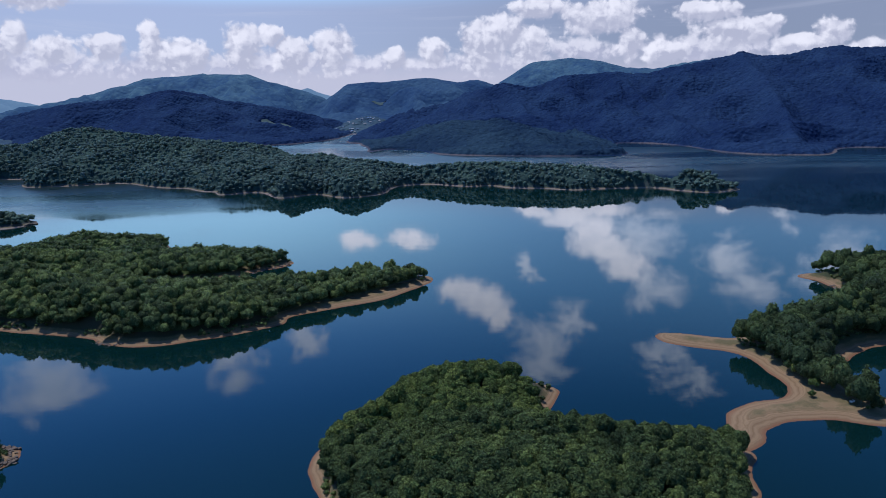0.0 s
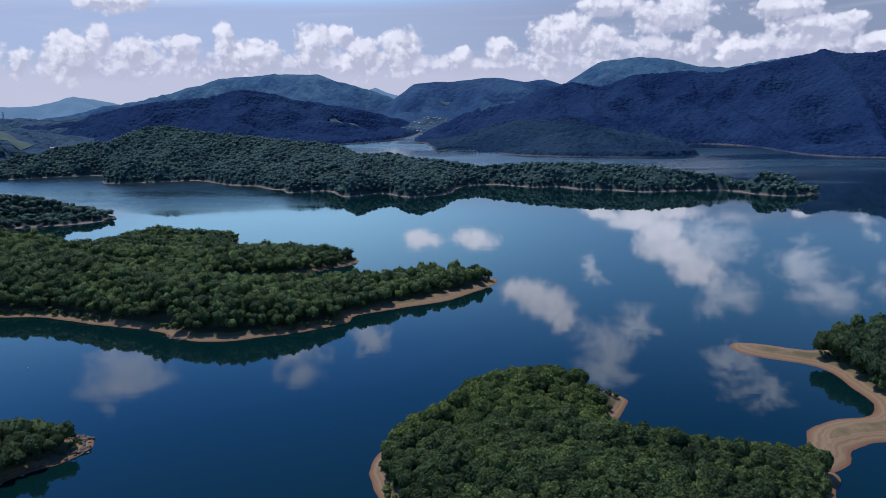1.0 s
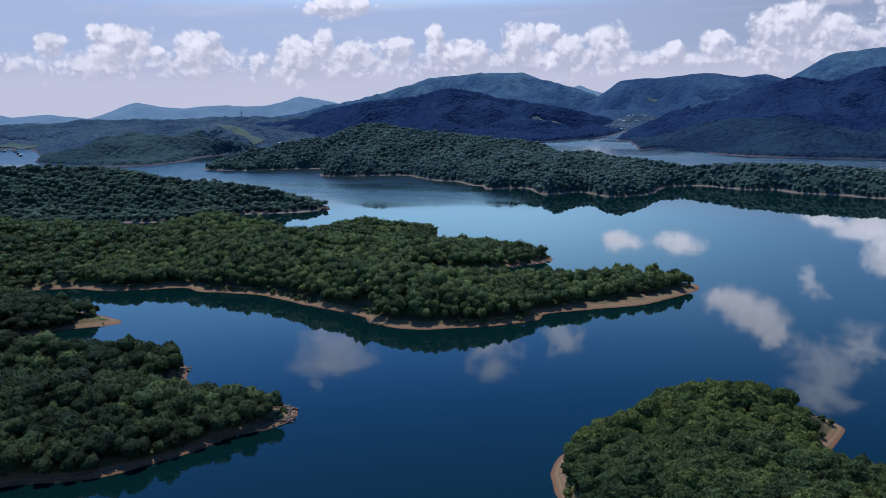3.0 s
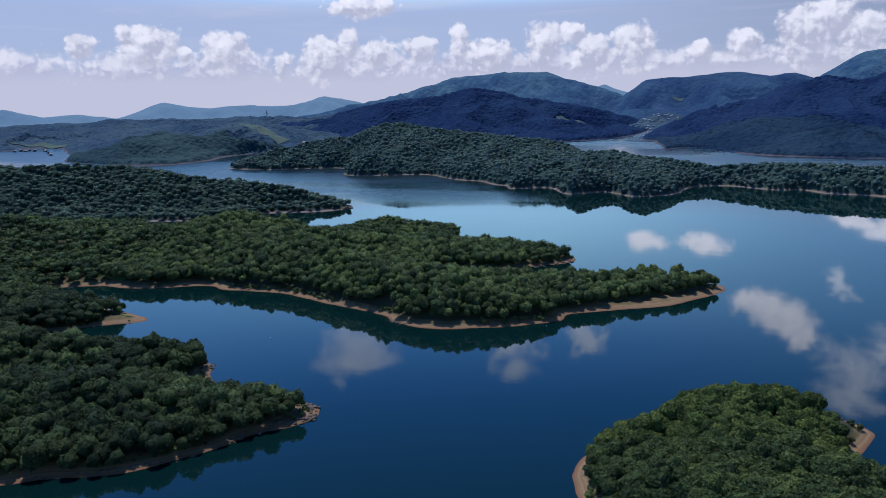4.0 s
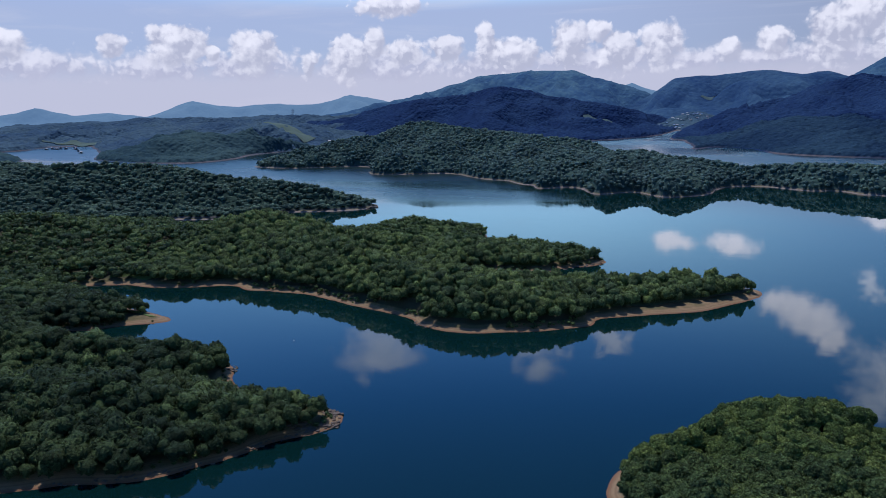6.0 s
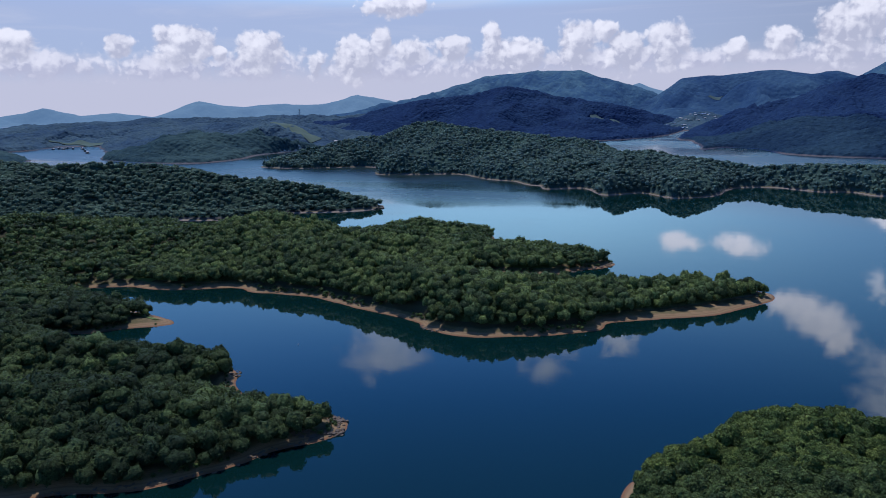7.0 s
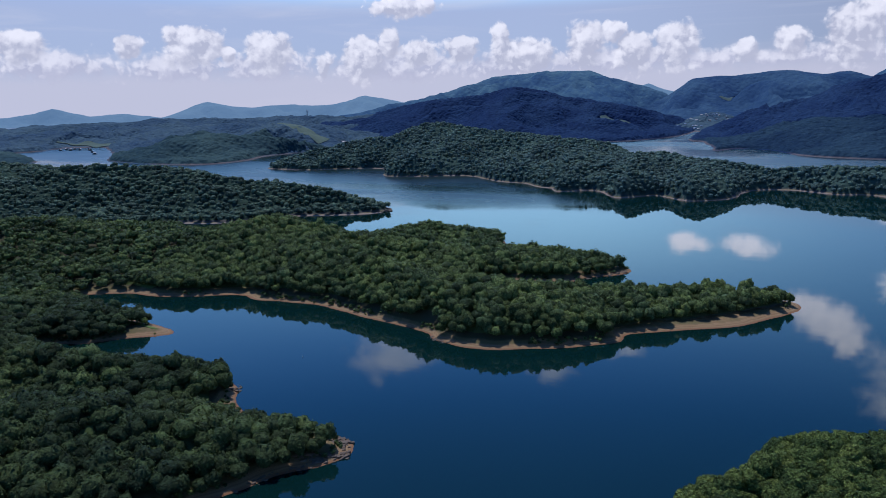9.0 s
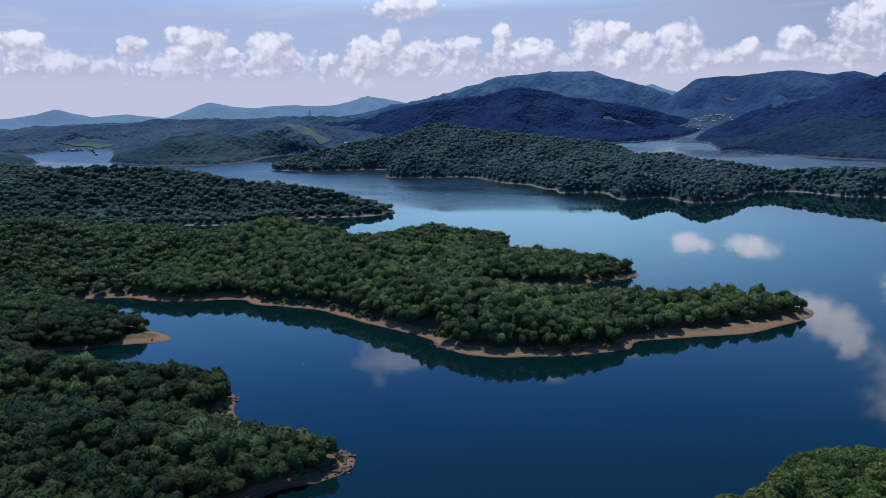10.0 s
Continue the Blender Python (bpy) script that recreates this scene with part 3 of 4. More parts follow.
def scatter(land, box, gap, inset, rng_seed, test=None):
    """Places for trees: a loose grid with every tree shifted at random."""
    r = np.random.default_rng(rng_seed)
    x0, y0, x1, y1 = box
    gx, gy = np.meshgrid(np.arange(x0, x1, gap), np.arange(y0, y1, gap * 0.87))
    gx = gx + (np.arange(gx.shape[0]) % 2)[:, None] * gap * 0.5
    gx, gy = gx.ravel() + r.uniform(-0.36, 0.36, gx.size) * gap, gy.ravel() + r.uniform(-0.36, 0.36, gx.size) * gap
    ds = sample(land, gx, gy, 5)
    ok = ds > inset + 1.6 * fractal(gx, gy, 9.0, 2, rng_seed)
    if test is not None:
        ok &= test(gx, gy)
    gx, gy, ds = gx[ok], gy[ok], ds[ok]
    return gx, gy, sample(land, gx, gy), ds


def grow(name, shapes, x, y, z, size, mat, label, seed, tint_shift=0.0, tall=1.0):
    """One object with many trees, each a turned and scaled copy of one of the shapes; tint_shift makes all lighter or
    darker.
    """
    r = np.random.default_rng(seed)
    pick = r.integers(0, len(shapes), len(x))
    turn = r.uniform(0, 6.283, len(x))
    grove = fractal(x, y, 28.0, 3, seed)
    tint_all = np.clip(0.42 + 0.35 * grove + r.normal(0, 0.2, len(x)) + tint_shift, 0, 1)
    V, S, L, T, b = [], [], [], [], 0
    for k, (v, s, l) in enumerate(shapes):
        sel = np.nonzero(pick == k)[0]
        if not len(sel):
            continue
        c, q = np.cos(turn[sel])[:, None], np.sin(turn[sel])[:, None]
        sc = size[sel][:, None]
        stretch = r.uniform(0.88, 1.14, len(sel))[:, None] * tall
        vx = (v[None, :, 0] * c - v[None, :, 1] * q) * sc + x[sel][:, None]
        vy = (v[None, :, 0] * q + v[None, :, 1] * c) * sc + y[sel][:, None]
        vz = v[None, :, 2] * sc * stretch + z[sel][:, None]
        V.append(np.stack([vx, vy, vz], -1).reshape(-1, 3))
        S.append(np.tile(s, len(sel)))
        L.append((l[None, :] + (np.arange(len(sel)) * len(v))[:, None]).ravel() + b)
        T.append(np.repeat(tint_all[sel], len(s)))
        b += len(v) * len(sel)
    ob = mesh_object(name, np.concatenate(V), np.concatenate(S), np.concatenate(L), mat, tint=np.concatenate(T), smooth=True)
    return tagged(ob, label, "trees", kind="stuff")


rng = random.Random(7)
NEAR_TREES = [crown_shape(rng, 2.8 * rng.uniform(0.9, 1.15), 0.7, 7.6 * rng.uniform(0.93, 1.07), 14, 2, 640, 0.62, 0.10) for _ in range(8)]
MID_TREES = [crown_shape(rng, 3.1 * rng.uniform(0.85, 1.2), 0.7, 7.6 * rng.uniform(0.9, 1.1), 16, 2, 140, 0.66, 0.10) for _ in range(8)]
ISLE_TREES = [crown_shape(rng, 3.6 * rng.uniform(0.88, 1.18), 0.2, 7.0 * rng.uniform(0.9, 1.1), 9, 1, 14, 1.0, 0.10) for _ in range(7)]
FAR_TREES = [crown_shape(rng, 3.7 * rng.uniform(0.88, 1.18), 0.4, 7.2 * rng.uniform(0.9, 1.1), 8, 1, 28, 1.45, 0.12) for _ in range(7)]

# ---- water ----
bm = bmesh.new()
ring = [bm.verts.new((6500 * math.cos(6.2832 * i / 64), 6500 * math.sin(6.2832 * i / 64), 0)) for i in range(64)]
bm.faces.new(ring)
me = bpy.data.meshes.new("water")
bm.to_mesh(me), bm.free()
me.materials.append(M_WATER)
tagged(new("water", me), "calm deep blue reservoir water mirroring clouds and hills", "lake", kind="structure")


# ---- lands round the lake: shore corners and ridge lines, near to far ----
ISLAND = Land([(-38, 188), (-36, 198), (-28, 206), (-23, 213), (-20, 226), (-13, 238), (2, 245), (20, 249), (33, 246), (39, 240), (38, 233), (33, 221), (30, 212), (36, 200),
               (52, 197), (68, 197), (84, 195), (88, 190), (82, 182), (79, 168), (70, 148), (45, 132), (15, 130), (-10, 140), (-26, 158), (-34, 174)],
              [[(-22, 196, 8), (0, 212, 13), (16, 222, 12), (24, 230, 6)], [(0, 205, 12), (18, 185, 12), (42, 181, 10), (62, 177, 8), (70, 175, 5)], [(-10, 170, 10), (20, 160, 13), (45, 158, 10)]],
              beach=5.5, rough=1.0, spur_size=40, lumps=0.6, power=0.8, seed=3)
ISLAND_BOX = (-50, 120, 100, 262)
HEADLAND = Land([(80, 190), (84, 202), (87, 212), (91, 220), (103, 228), (113, 231), (118, 238), (119, 245), (118, 256), (117, 268), (112, 276), (99, 282), (91, 288), (89, 295),
                 (93, 301), (104, 299), (121, 293), (140, 306), (165, 322), (190, 342), (206, 358), (203, 372), (202, 386), (196, 395), (202, 402), (215, 404), (250, 412), (290, 380),
                 (290, 300), (225, 284), (178, 281), (158, 269), (148, 257), (142, 243), (143, 234), (160, 222), (200, 212), (230, 195), (215, 190), (170, 200), (134, 208), (122, 213), (107, 212), (97, 206), (92, 197)],
                [[(126, 262, 2), (138, 276, 5), (155, 288, 8), (180, 305, 9), (230, 330, 12)], [(208, 388, 5), (230, 380, 8), (255, 350, 10)]],
                beach=7.0, rough=0.7, bank=0.16, spur_size=40, lumps=0.4, seed=5)
HEADLAND_BOX = (76, 180, 300, 420)
WEST_SHORE = [(-230, 92), (-200, 112), (-182, 126), (-171, 134), (-152, 146), (-139, 164), (-134, 176), (-126, 185), (-122, 193), (-126, 200), (-138, 203), (-156, 203), (-171, 206),
              (-180, 213), (-184, 219), (-192, 224), (-217, 225), (-235, 219), (-255, 217), (-280, 217), (-300, 222), (-290, 230), (-281, 234), (-272, 243), (-263, 251), (-255, 259), (-264, 265), (-290, 269), (-325, 276), (-352, 288)]
BAY_SHORE = [(-332, 303), (-312, 304), (-293, 310), (-272, 322), (-254, 318), (-223, 321), (-191, 312), (-154, 302), (-144, 294), (-121, 291), (-94, 303),
             (-74, 318), (-70, 332), (-48, 347), (-30, 359), (-12, 385), (-5, 398), (-10, 408), (-28, 408), (-60, 396), (-90, 384), (-125, 380), (-160, 384)]
ARM_SHORE = [(-150, 397), (-135, 403), (-118, 408), (-112, 422), (-98, 433), (-93, 446), (-100, 456), (-125, 468), (-160, 474), (-190, 478), (-186, 492),
             (-200, 515), (-235, 526), (-265, 518), (-285, 490), (-318, 462), (-350, 450), (-395, 452), (-440, 458), (-500, 445), (-600, 420), (-640, 250), (-560, 100), (-380, 40), (-280, 60)]
VALLEY_NEAR = ([(-290, 165), (-250, 170), (-215, 180), (-190, 190), (-165, 203)], 11.0, 0.8)
WEST = Land(WEST_SHORE + BAY_SHORE + ARM_SHORE,
            [[(-134, 190, 1.5), (-150, 181, 5.5), (-168, 170, 8.5), (-190, 163, 11), (-225, 148, 13), (-300, 128, 17), (-420, 130, 24)],
             [(-186, 215, 3), (-196, 208, 8), (-210, 203, 8.5), (-240, 194, 11), (-270, 183, 13), (-310, 175, 14)], [(-263, 258, 0.4), (-285, 255, 1.5), (-320, 250, 4), (-380, 240, 9), (-460, 240, 18)],
             [(-459, 333, 25), (-428, 349, 20), (-388, 358, 13), (-357, 375, 13), (-329, 387, 18), (-309, 396, 22), (-290, 398, 20), (-268, 390, 19), (-240, 372, 19), (-205, 348, 17), (-183, 333, 14), (-163, 322, 11.5), (-145, 317, 10), (-128, 320, 11), (-105, 332, 9), (-85, 356, 5), (-40, 394, 3)],
             [(-240, 405, 10), (-208, 414, 7.5), (-180, 426, 6.5), (-148, 432, 6), (-115, 445, 3)], [(-264, 482, 3), (-251, 494, 8), (-226, 501, 6), (-200, 498, 3)],
             [(-329, 387, 18), (-305, 345, 9)], [(-388, 358, 16), (-372, 325, 8)], [(-309, 396, 20), (-275, 355, 12), (-262, 335, 6)], [(-240, 378, 9), (-212, 338, 8)]],
            beach=6.0, rough=1.3, bank=0.2, spur_size=70, lumps=1.6, power=0.85, gully=4.0, folds=3, valleys=[([(-255, 402), (-222, 390), (-195, 378), (-165, 374), (-140, 388)], 17.0, 0.85), ([(-262, 440), (-225, 444), (-190, 462)], 16.0, 0.7), VALLEY_NEAR], seed=9)
WEST_BOX = (-650, 30, 10, 540)
UPPER = Land([(-600, 410), (-556, 450), (-513, 464), (-487, 487), (-440, 503), (-402, 552), (-386, 563), (-364, 574), (-348, 586), (-341, 605), (-348, 622), (-380, 640), (-430, 648),
              (-500, 680), (-600, 700), (-760, 720), (-1000, 760), (-1120, 650), (-1000, 480), (-800, 400), (-680, 380)],
             [[(-1000, 560, 40), (-800, 520, 40), (-653, 500, 36), (-636, 510, 38), (-601, 535, 39), (-552, 555, 35), (-510, 565, 30), (-470, 578, 24), (-415, 598, 16), (-365, 605, 6)]],
             beach=5.0, rough=2.2, spur_size=90, spur=0.5, lumps=2.5, gully=8.0, folds=3, seed=13)
UPPER_BOX = (-1130, 370, -330, 770)
FAR_ISLE = Land([(-742, 940), (-688, 922), (-643, 929), (-597, 962), (-548, 962), (-510, 890), (-490, 876), (-448, 882), (-394, 904), (-334, 858), (-292, 842), (-268, 812), (-250, 806),
                 (-238, 780), (-199, 798), (-176, 760), (-160, 752), (-135, 778), (-110, 752), (-92, 746), (-62, 776), (-50, 838), (-15, 856), (28, 830), (55, 834),
                 (75, 812), (110, 803), (144, 786), (189, 796), (232, 796), (249, 772), (277, 754), (303, 766), (318, 778), (296, 800), (260, 812), (232, 816), (150, 860), (60, 890),
                 (-20, 940), (-110, 1000), (-230, 1070), (-350, 1120), (-500, 1130), (-650, 1090), (-720, 1030)],
                [[(-735, 965, 8), (-700, 1005, 14), (-637, 1045, 26), (-570, 1044, 42), (-524, 1034, 57), (-492, 1028, 60), (-422, 1015, 53), (-336, 1015, 42), (-255, 1005, 37), (-199, 945, 27),
                  (-150, 935, 27), (-93, 905, 20), (-31, 889, 15), (32, 866, 20), (77, 850, 23), (138, 826, 19), (195, 812, 19), (228, 803, 11)], [(243, 795, 3), (262, 786, 20), (285, 780, 15)],
                 [(-492, 1028, 58), (-480, 940, 34), (-470, 900, 22)], [(-336, 1015, 40), (-310, 920, 28), (-300, 866, 18)], [(-255, 1005, 35), (-250, 880, 26), (-246, 828, 20)],
                 [(-199, 945, 27), (-169, 833, 24), (-163, 782, 20)], [(-150, 935, 25), (-97, 815, 21), (-93, 772, 18)]],
                beach=4.5, rough=3.0, spur=0.6, spur_size=85, lumps=2.0, power=0.62, gully=9.0, folds=2, bank=0.3, seed=17)
FAR_ISLE_BOX = (-760, 730, 330, 1145)
EAST_HILLS = Land([(-235, 2060), (-225, 1800), (-216, 1698), (-182, 1640), (-150, 1480), (-135, 1400), (-102, 1450), (-45, 1420), (-2, 1310), (66, 1266), (94, 1258), (150, 1240), (205, 1231),
                   (292, 1238), (324, 1300), (345, 1450), (375, 1560), (424, 1550), (470, 1460), (485, 1300), (528, 1220), (631, 1199), (720, 1330), (807, 1340), (1000, 1280), (1500, 1150),
                   (2100, 1400), (2100, 3000), (800, 3300), (-150, 3300), (-240, 2600)],
                  [[(-215, 1930, 2), (-120, 1959, 38), (-31, 1975, 60), (59, 1987, 94), (164, 1993, 135), (239, 1998, 123), (328, 1998, 151), (460, 1985, 156), (547, 1976, 147), (604, 1972, 162), (699, 1954, 180), (766, 1942, 197), (821, 1933, 185),
                    (886, 1918, 188), (936, 1908, 203), (997, 1891, 212), (1079, 1860, 201), (1300, 1800, 195), (1600, 1700, 185)],
                   [(-144, 1553, 5), (-37, 1560, 18), (81, 1558, 28), (197, 1537, 32), (285, 1400, 9)], [(300, 1470, 8), (262, 1640, 42), (215, 1800, 78), (164, 1993, 135)],
                   [(490, 1340, 10), (500, 1560, 38), (480, 1780, 85), (460, 1985, 156)], [(330, 1600, 22), (420, 1740, 66), (520, 1870, 118), (604, 1972, 162)], [(610, 1270, 14), (690, 1500, 62), (740, 1720, 130), (766, 1942, 197)],
                   [(950, 1400, 30), (930, 1650, 100), (936, 1908, 203)], [(1300, 1330, 40), (1200, 1600, 130), (1079, 1860, 201)], [(-60, 1720, 26), (59, 1987, 94)]],
                  beach=8.0, rough=6.0, spur=0.5, spur_size=210, lumps=6.0, power=1.0, gully=30.0, folds=2, seed=21)
EAST_BOX = (-260, 1140, 1900, 2700)
WEST_HILLS = Land([(-349, 1648), (-300, 1740), (-262, 1850), (-254, 1938), (-250, 2100), (-245, 2250), (-200, 2700), (-300, 2900), (-900, 3000), (-1500, 2900), (-1500, 2100), (-1250, 1850), (-1050, 1700),
                   (-850, 1560), (-650, 1520), (-480, 1580)],
                  [[(-1400, 1990, 30), (-1255, 1960, 32), (-1137, 2010, 52), (-1045, 2059, 81), (-935, 2111, 99), (-780, 2166, 123), (-715, 2188, 113), (-633, 2211, 93), (-509, 2243, 71), (-379, 2269, 46), (-290, 2285, 10)],
                   [(-780, 2166, 120), (-760, 1950, 66), (-720, 1750, 25)], [(-560, 2230, 80), (-540, 2050, 48), (-480, 1850, 22)], [(-1045, 2059, 78), (-1000, 1900, 45)]],
                  beach=8.0, rough=6.0, spur=0.5, spur_size=180, lumps=5.0, power=1.0, gully=30.0, folds=2, seed=25)
WEST_HILLS_BOX = (-1520, 1500, -190, 2900)
FIELDS_LAND = Land([(-870, 1330), (-905, 1150), (-872, 1053), (-888, 962), (-960, 948), (-1035, 952), (-1150, 992), (-1270, 1108), (-1400, 1210), (-1540, 1306), (-1600, 1240), (-1560, 1150), (-1700, 1000), (-2500, 900), (-2900, 2300),
                    (-1600, 2700), (-1250, 2300), (-1000, 1750), (-900, 1500)],
                   [[(-1095, 1040, 14), (-1064, 1068, 33), (-998, 1131, 39), (-918, 1197, 28), (-890, 1260, 20)], [(-2027, 1475, 41), (-1938, 1591, 47), (-1837, 1707, 47), (-1722, 1824, 50), (-1621, 1914, 41), (-1525, 1992, 48), (-1378, 2096, 45), (-1268, 2165, 58)],
                    [(-1165, 1440, 58), (-1071, 1400, 54), (-1014, 1437, 46), (-960, 1414, 35), (-914, 1375, 22)], [(-1800, 1300, 28), (-1600, 1480, 30), (-1300, 1400, 34), (-1120, 1380, 30)]],
                   beach=8.0, rough=5.0, spur=0.5, spur_size=200, lumps=5.0, gully=22.0, fuzz=2.0, seed=29)
FIELDS_BOX = (-2700, 880, -850, 2700)
NOOK = Land([(-1283, 950), (-1255, 920), (-1200, 860), (-1200, 780), (-1500, 700), (-1800, 800), (-1700, 960), (-1480, 1030), (-1360, 985)], [[(-1310, 915, 8), (-1360, 915, 18), (-1450, 900, 26), (-1600, 860, 28)]],
            beach=6.0, rough=4.0, spur_size=120, lumps=3.0, seed=31)
NOOK_BOX = (-1820, 690, -1160, 1070)

VALLEY = Land([(-330, 2085), (-285, 2075), (-235, 2080), (-190, 2130), (-120, 2500), (-60, 2900), (-420, 2900), (-380, 2500)], [[(-270, 2105, 3), (-278, 2141, 9), (-268, 2294, 28), (-262, 2395, 35), (-250, 2600, 38)]], beach=4.0, rough=2.0, spur=0.1, spur_size=100, lumps=1.0, seed=33)
build_land("village_valley", VALLEY, (-430, 2060, -50, 2910), 9.0, M_KNOLL, "valley floor rising between the mountains", "valley")
build_land("island", ISLAND, ISLAND_BOX, 1.0, M_SHORE, "wooded island with a bare sandy shore rim", "island")
build_land("headland", HEADLAND, HEADLAND_BOX, 1.2, M_SPIT, "sandy headland with a long bare spit and grass", "headland")
build_land("peninsula", WEST, WEST_BOX, 2.1, M_SHORE, "branching wooded peninsula rimmed by tan drawdown beach", "peninsula")
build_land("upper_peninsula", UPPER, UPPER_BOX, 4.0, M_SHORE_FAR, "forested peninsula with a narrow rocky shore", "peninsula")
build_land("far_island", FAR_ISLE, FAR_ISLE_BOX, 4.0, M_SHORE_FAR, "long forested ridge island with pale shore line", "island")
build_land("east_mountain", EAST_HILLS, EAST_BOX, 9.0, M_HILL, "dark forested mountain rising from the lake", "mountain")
build_land("west_mountain", WEST_HILLS, WEST_HILLS_BOX, 9.0, M_HILL, "dark forested mountain, cloud shade put into its colour", "mountain")
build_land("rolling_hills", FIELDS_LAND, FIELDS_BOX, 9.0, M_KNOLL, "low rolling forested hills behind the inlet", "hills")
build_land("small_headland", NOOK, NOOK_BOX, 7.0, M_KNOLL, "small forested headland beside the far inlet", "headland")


def range_land(line, depth, seed, spur_size=300.0):
    """A far mountain range with its crest along a line."""
    xs = [p[0] for p in line]
    a = [(x, y - depth) for x, y, z in line]
    b = [(x, y + depth) for x, y, z in reversed(line)]
    ends = [(line[-1][0] + depth * 0.6, line[-1][1])], [(line[0][0] - depth * 0.6, line[0][1])]
    return Land(a + ends[0] + b + ends[1], [line], beach=20.0, rough=10.0, spur=0.6, spur_size=spur_size, lumps=7.0, gully=85.0, folds=3, seed=seed), (min(xs) - depth, min(p[1] for p in line) - depth * 1.1, max(xs) + depth, max(p[1] for p in line) + depth * 1.1)


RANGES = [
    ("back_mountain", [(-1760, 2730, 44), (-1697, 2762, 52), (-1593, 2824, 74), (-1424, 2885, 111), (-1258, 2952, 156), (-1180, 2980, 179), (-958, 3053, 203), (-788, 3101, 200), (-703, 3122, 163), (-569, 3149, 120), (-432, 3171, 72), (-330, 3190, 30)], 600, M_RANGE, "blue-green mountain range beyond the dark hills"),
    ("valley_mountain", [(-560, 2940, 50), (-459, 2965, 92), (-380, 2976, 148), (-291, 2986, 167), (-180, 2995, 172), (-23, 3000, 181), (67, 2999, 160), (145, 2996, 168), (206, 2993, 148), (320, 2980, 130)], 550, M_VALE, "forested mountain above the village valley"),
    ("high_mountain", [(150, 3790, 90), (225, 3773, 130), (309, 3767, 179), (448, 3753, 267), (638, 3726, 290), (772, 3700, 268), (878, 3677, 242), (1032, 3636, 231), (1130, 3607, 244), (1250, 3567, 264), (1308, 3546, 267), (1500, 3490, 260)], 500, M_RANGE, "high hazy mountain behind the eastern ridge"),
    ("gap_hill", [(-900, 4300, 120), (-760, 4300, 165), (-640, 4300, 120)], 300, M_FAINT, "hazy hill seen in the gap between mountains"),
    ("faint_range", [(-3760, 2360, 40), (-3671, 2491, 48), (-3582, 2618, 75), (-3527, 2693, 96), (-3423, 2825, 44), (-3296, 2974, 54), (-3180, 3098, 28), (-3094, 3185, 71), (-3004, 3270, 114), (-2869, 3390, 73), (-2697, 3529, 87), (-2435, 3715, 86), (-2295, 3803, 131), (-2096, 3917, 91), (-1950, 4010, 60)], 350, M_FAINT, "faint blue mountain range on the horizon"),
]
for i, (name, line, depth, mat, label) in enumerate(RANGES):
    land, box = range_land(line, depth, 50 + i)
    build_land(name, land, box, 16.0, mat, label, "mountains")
    if name == "valley_mountain":
        VALE = land
VALE_SPUR = Land([(-205, 2330), (-120, 2300), (60, 2480), (230, 2800), (240, 3000), (-30, 3010), (-130, 2780), (-200, 2480)], [[(-176, 2372, 14), (-125, 2520, 46), (-60, 2740, 100), (-30, 2940, 140)]],
                 beach=10.0, rough=5.0, spur=0.5, spur_size=150, lumps=4.0, gully=25.0, folds=3, seed=61)
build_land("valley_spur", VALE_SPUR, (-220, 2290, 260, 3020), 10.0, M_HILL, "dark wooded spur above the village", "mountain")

# ---- woods ----
def woods(name, land, box, gap, inset, shapes, mat, label, seed, base=1.0, test=None, edge=14.0, tint=0.0, tall=1.0, sink=0.2):
    x, y, z, ds = scatter(land, box, gap, inset, seed, test)
    r = np.random.default_rng(seed + 1)
    size = base * (0.92 + 0.08 * np.minimum(ds / edge, 1.0)) * np.clip(np.exp(r.normal(0, 0.15, len(x))), 0.72, 1.26)
    return grow(name, shapes, x, y, z - sink, size, mat, label, seed, tint, tall)


def clear_of(*spots):
    return lambda x, y: np.all([np.hypot(x - a, y - b) > r for a, b, r in spots], axis=0)


FRONT_OF_ISLE = lambda x, y: y < np.interp(x, [-700, -500, -300, -100, 100, 300], [1075, 1070, 1050, 950, 880, 900])      # the slope that faces the lake
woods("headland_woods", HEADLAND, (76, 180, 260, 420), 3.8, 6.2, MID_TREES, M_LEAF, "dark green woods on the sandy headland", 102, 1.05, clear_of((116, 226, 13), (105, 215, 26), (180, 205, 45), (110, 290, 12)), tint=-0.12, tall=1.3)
# Near woods darkened, arm woods lightened: lens falloff put into the leaf tint.
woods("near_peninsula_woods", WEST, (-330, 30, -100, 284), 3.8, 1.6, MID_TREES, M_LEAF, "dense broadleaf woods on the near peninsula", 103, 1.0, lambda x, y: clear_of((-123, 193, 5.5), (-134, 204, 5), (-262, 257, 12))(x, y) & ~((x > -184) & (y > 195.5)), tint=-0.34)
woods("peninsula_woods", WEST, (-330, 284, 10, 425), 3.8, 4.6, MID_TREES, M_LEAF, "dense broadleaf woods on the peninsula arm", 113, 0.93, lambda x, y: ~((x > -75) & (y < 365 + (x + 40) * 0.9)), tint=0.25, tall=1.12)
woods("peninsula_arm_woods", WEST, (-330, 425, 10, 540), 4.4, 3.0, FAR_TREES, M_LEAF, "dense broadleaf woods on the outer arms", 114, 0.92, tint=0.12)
woods("peninsula_back_woods", WEST, (-650, 30, -330, 540), 5.4, 4.0, FAR_TREES, M_LEAF, "woods further back on the peninsula", 104, 1.0)
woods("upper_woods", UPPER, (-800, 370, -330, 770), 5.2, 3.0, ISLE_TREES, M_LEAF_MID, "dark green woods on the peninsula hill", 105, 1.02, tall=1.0)
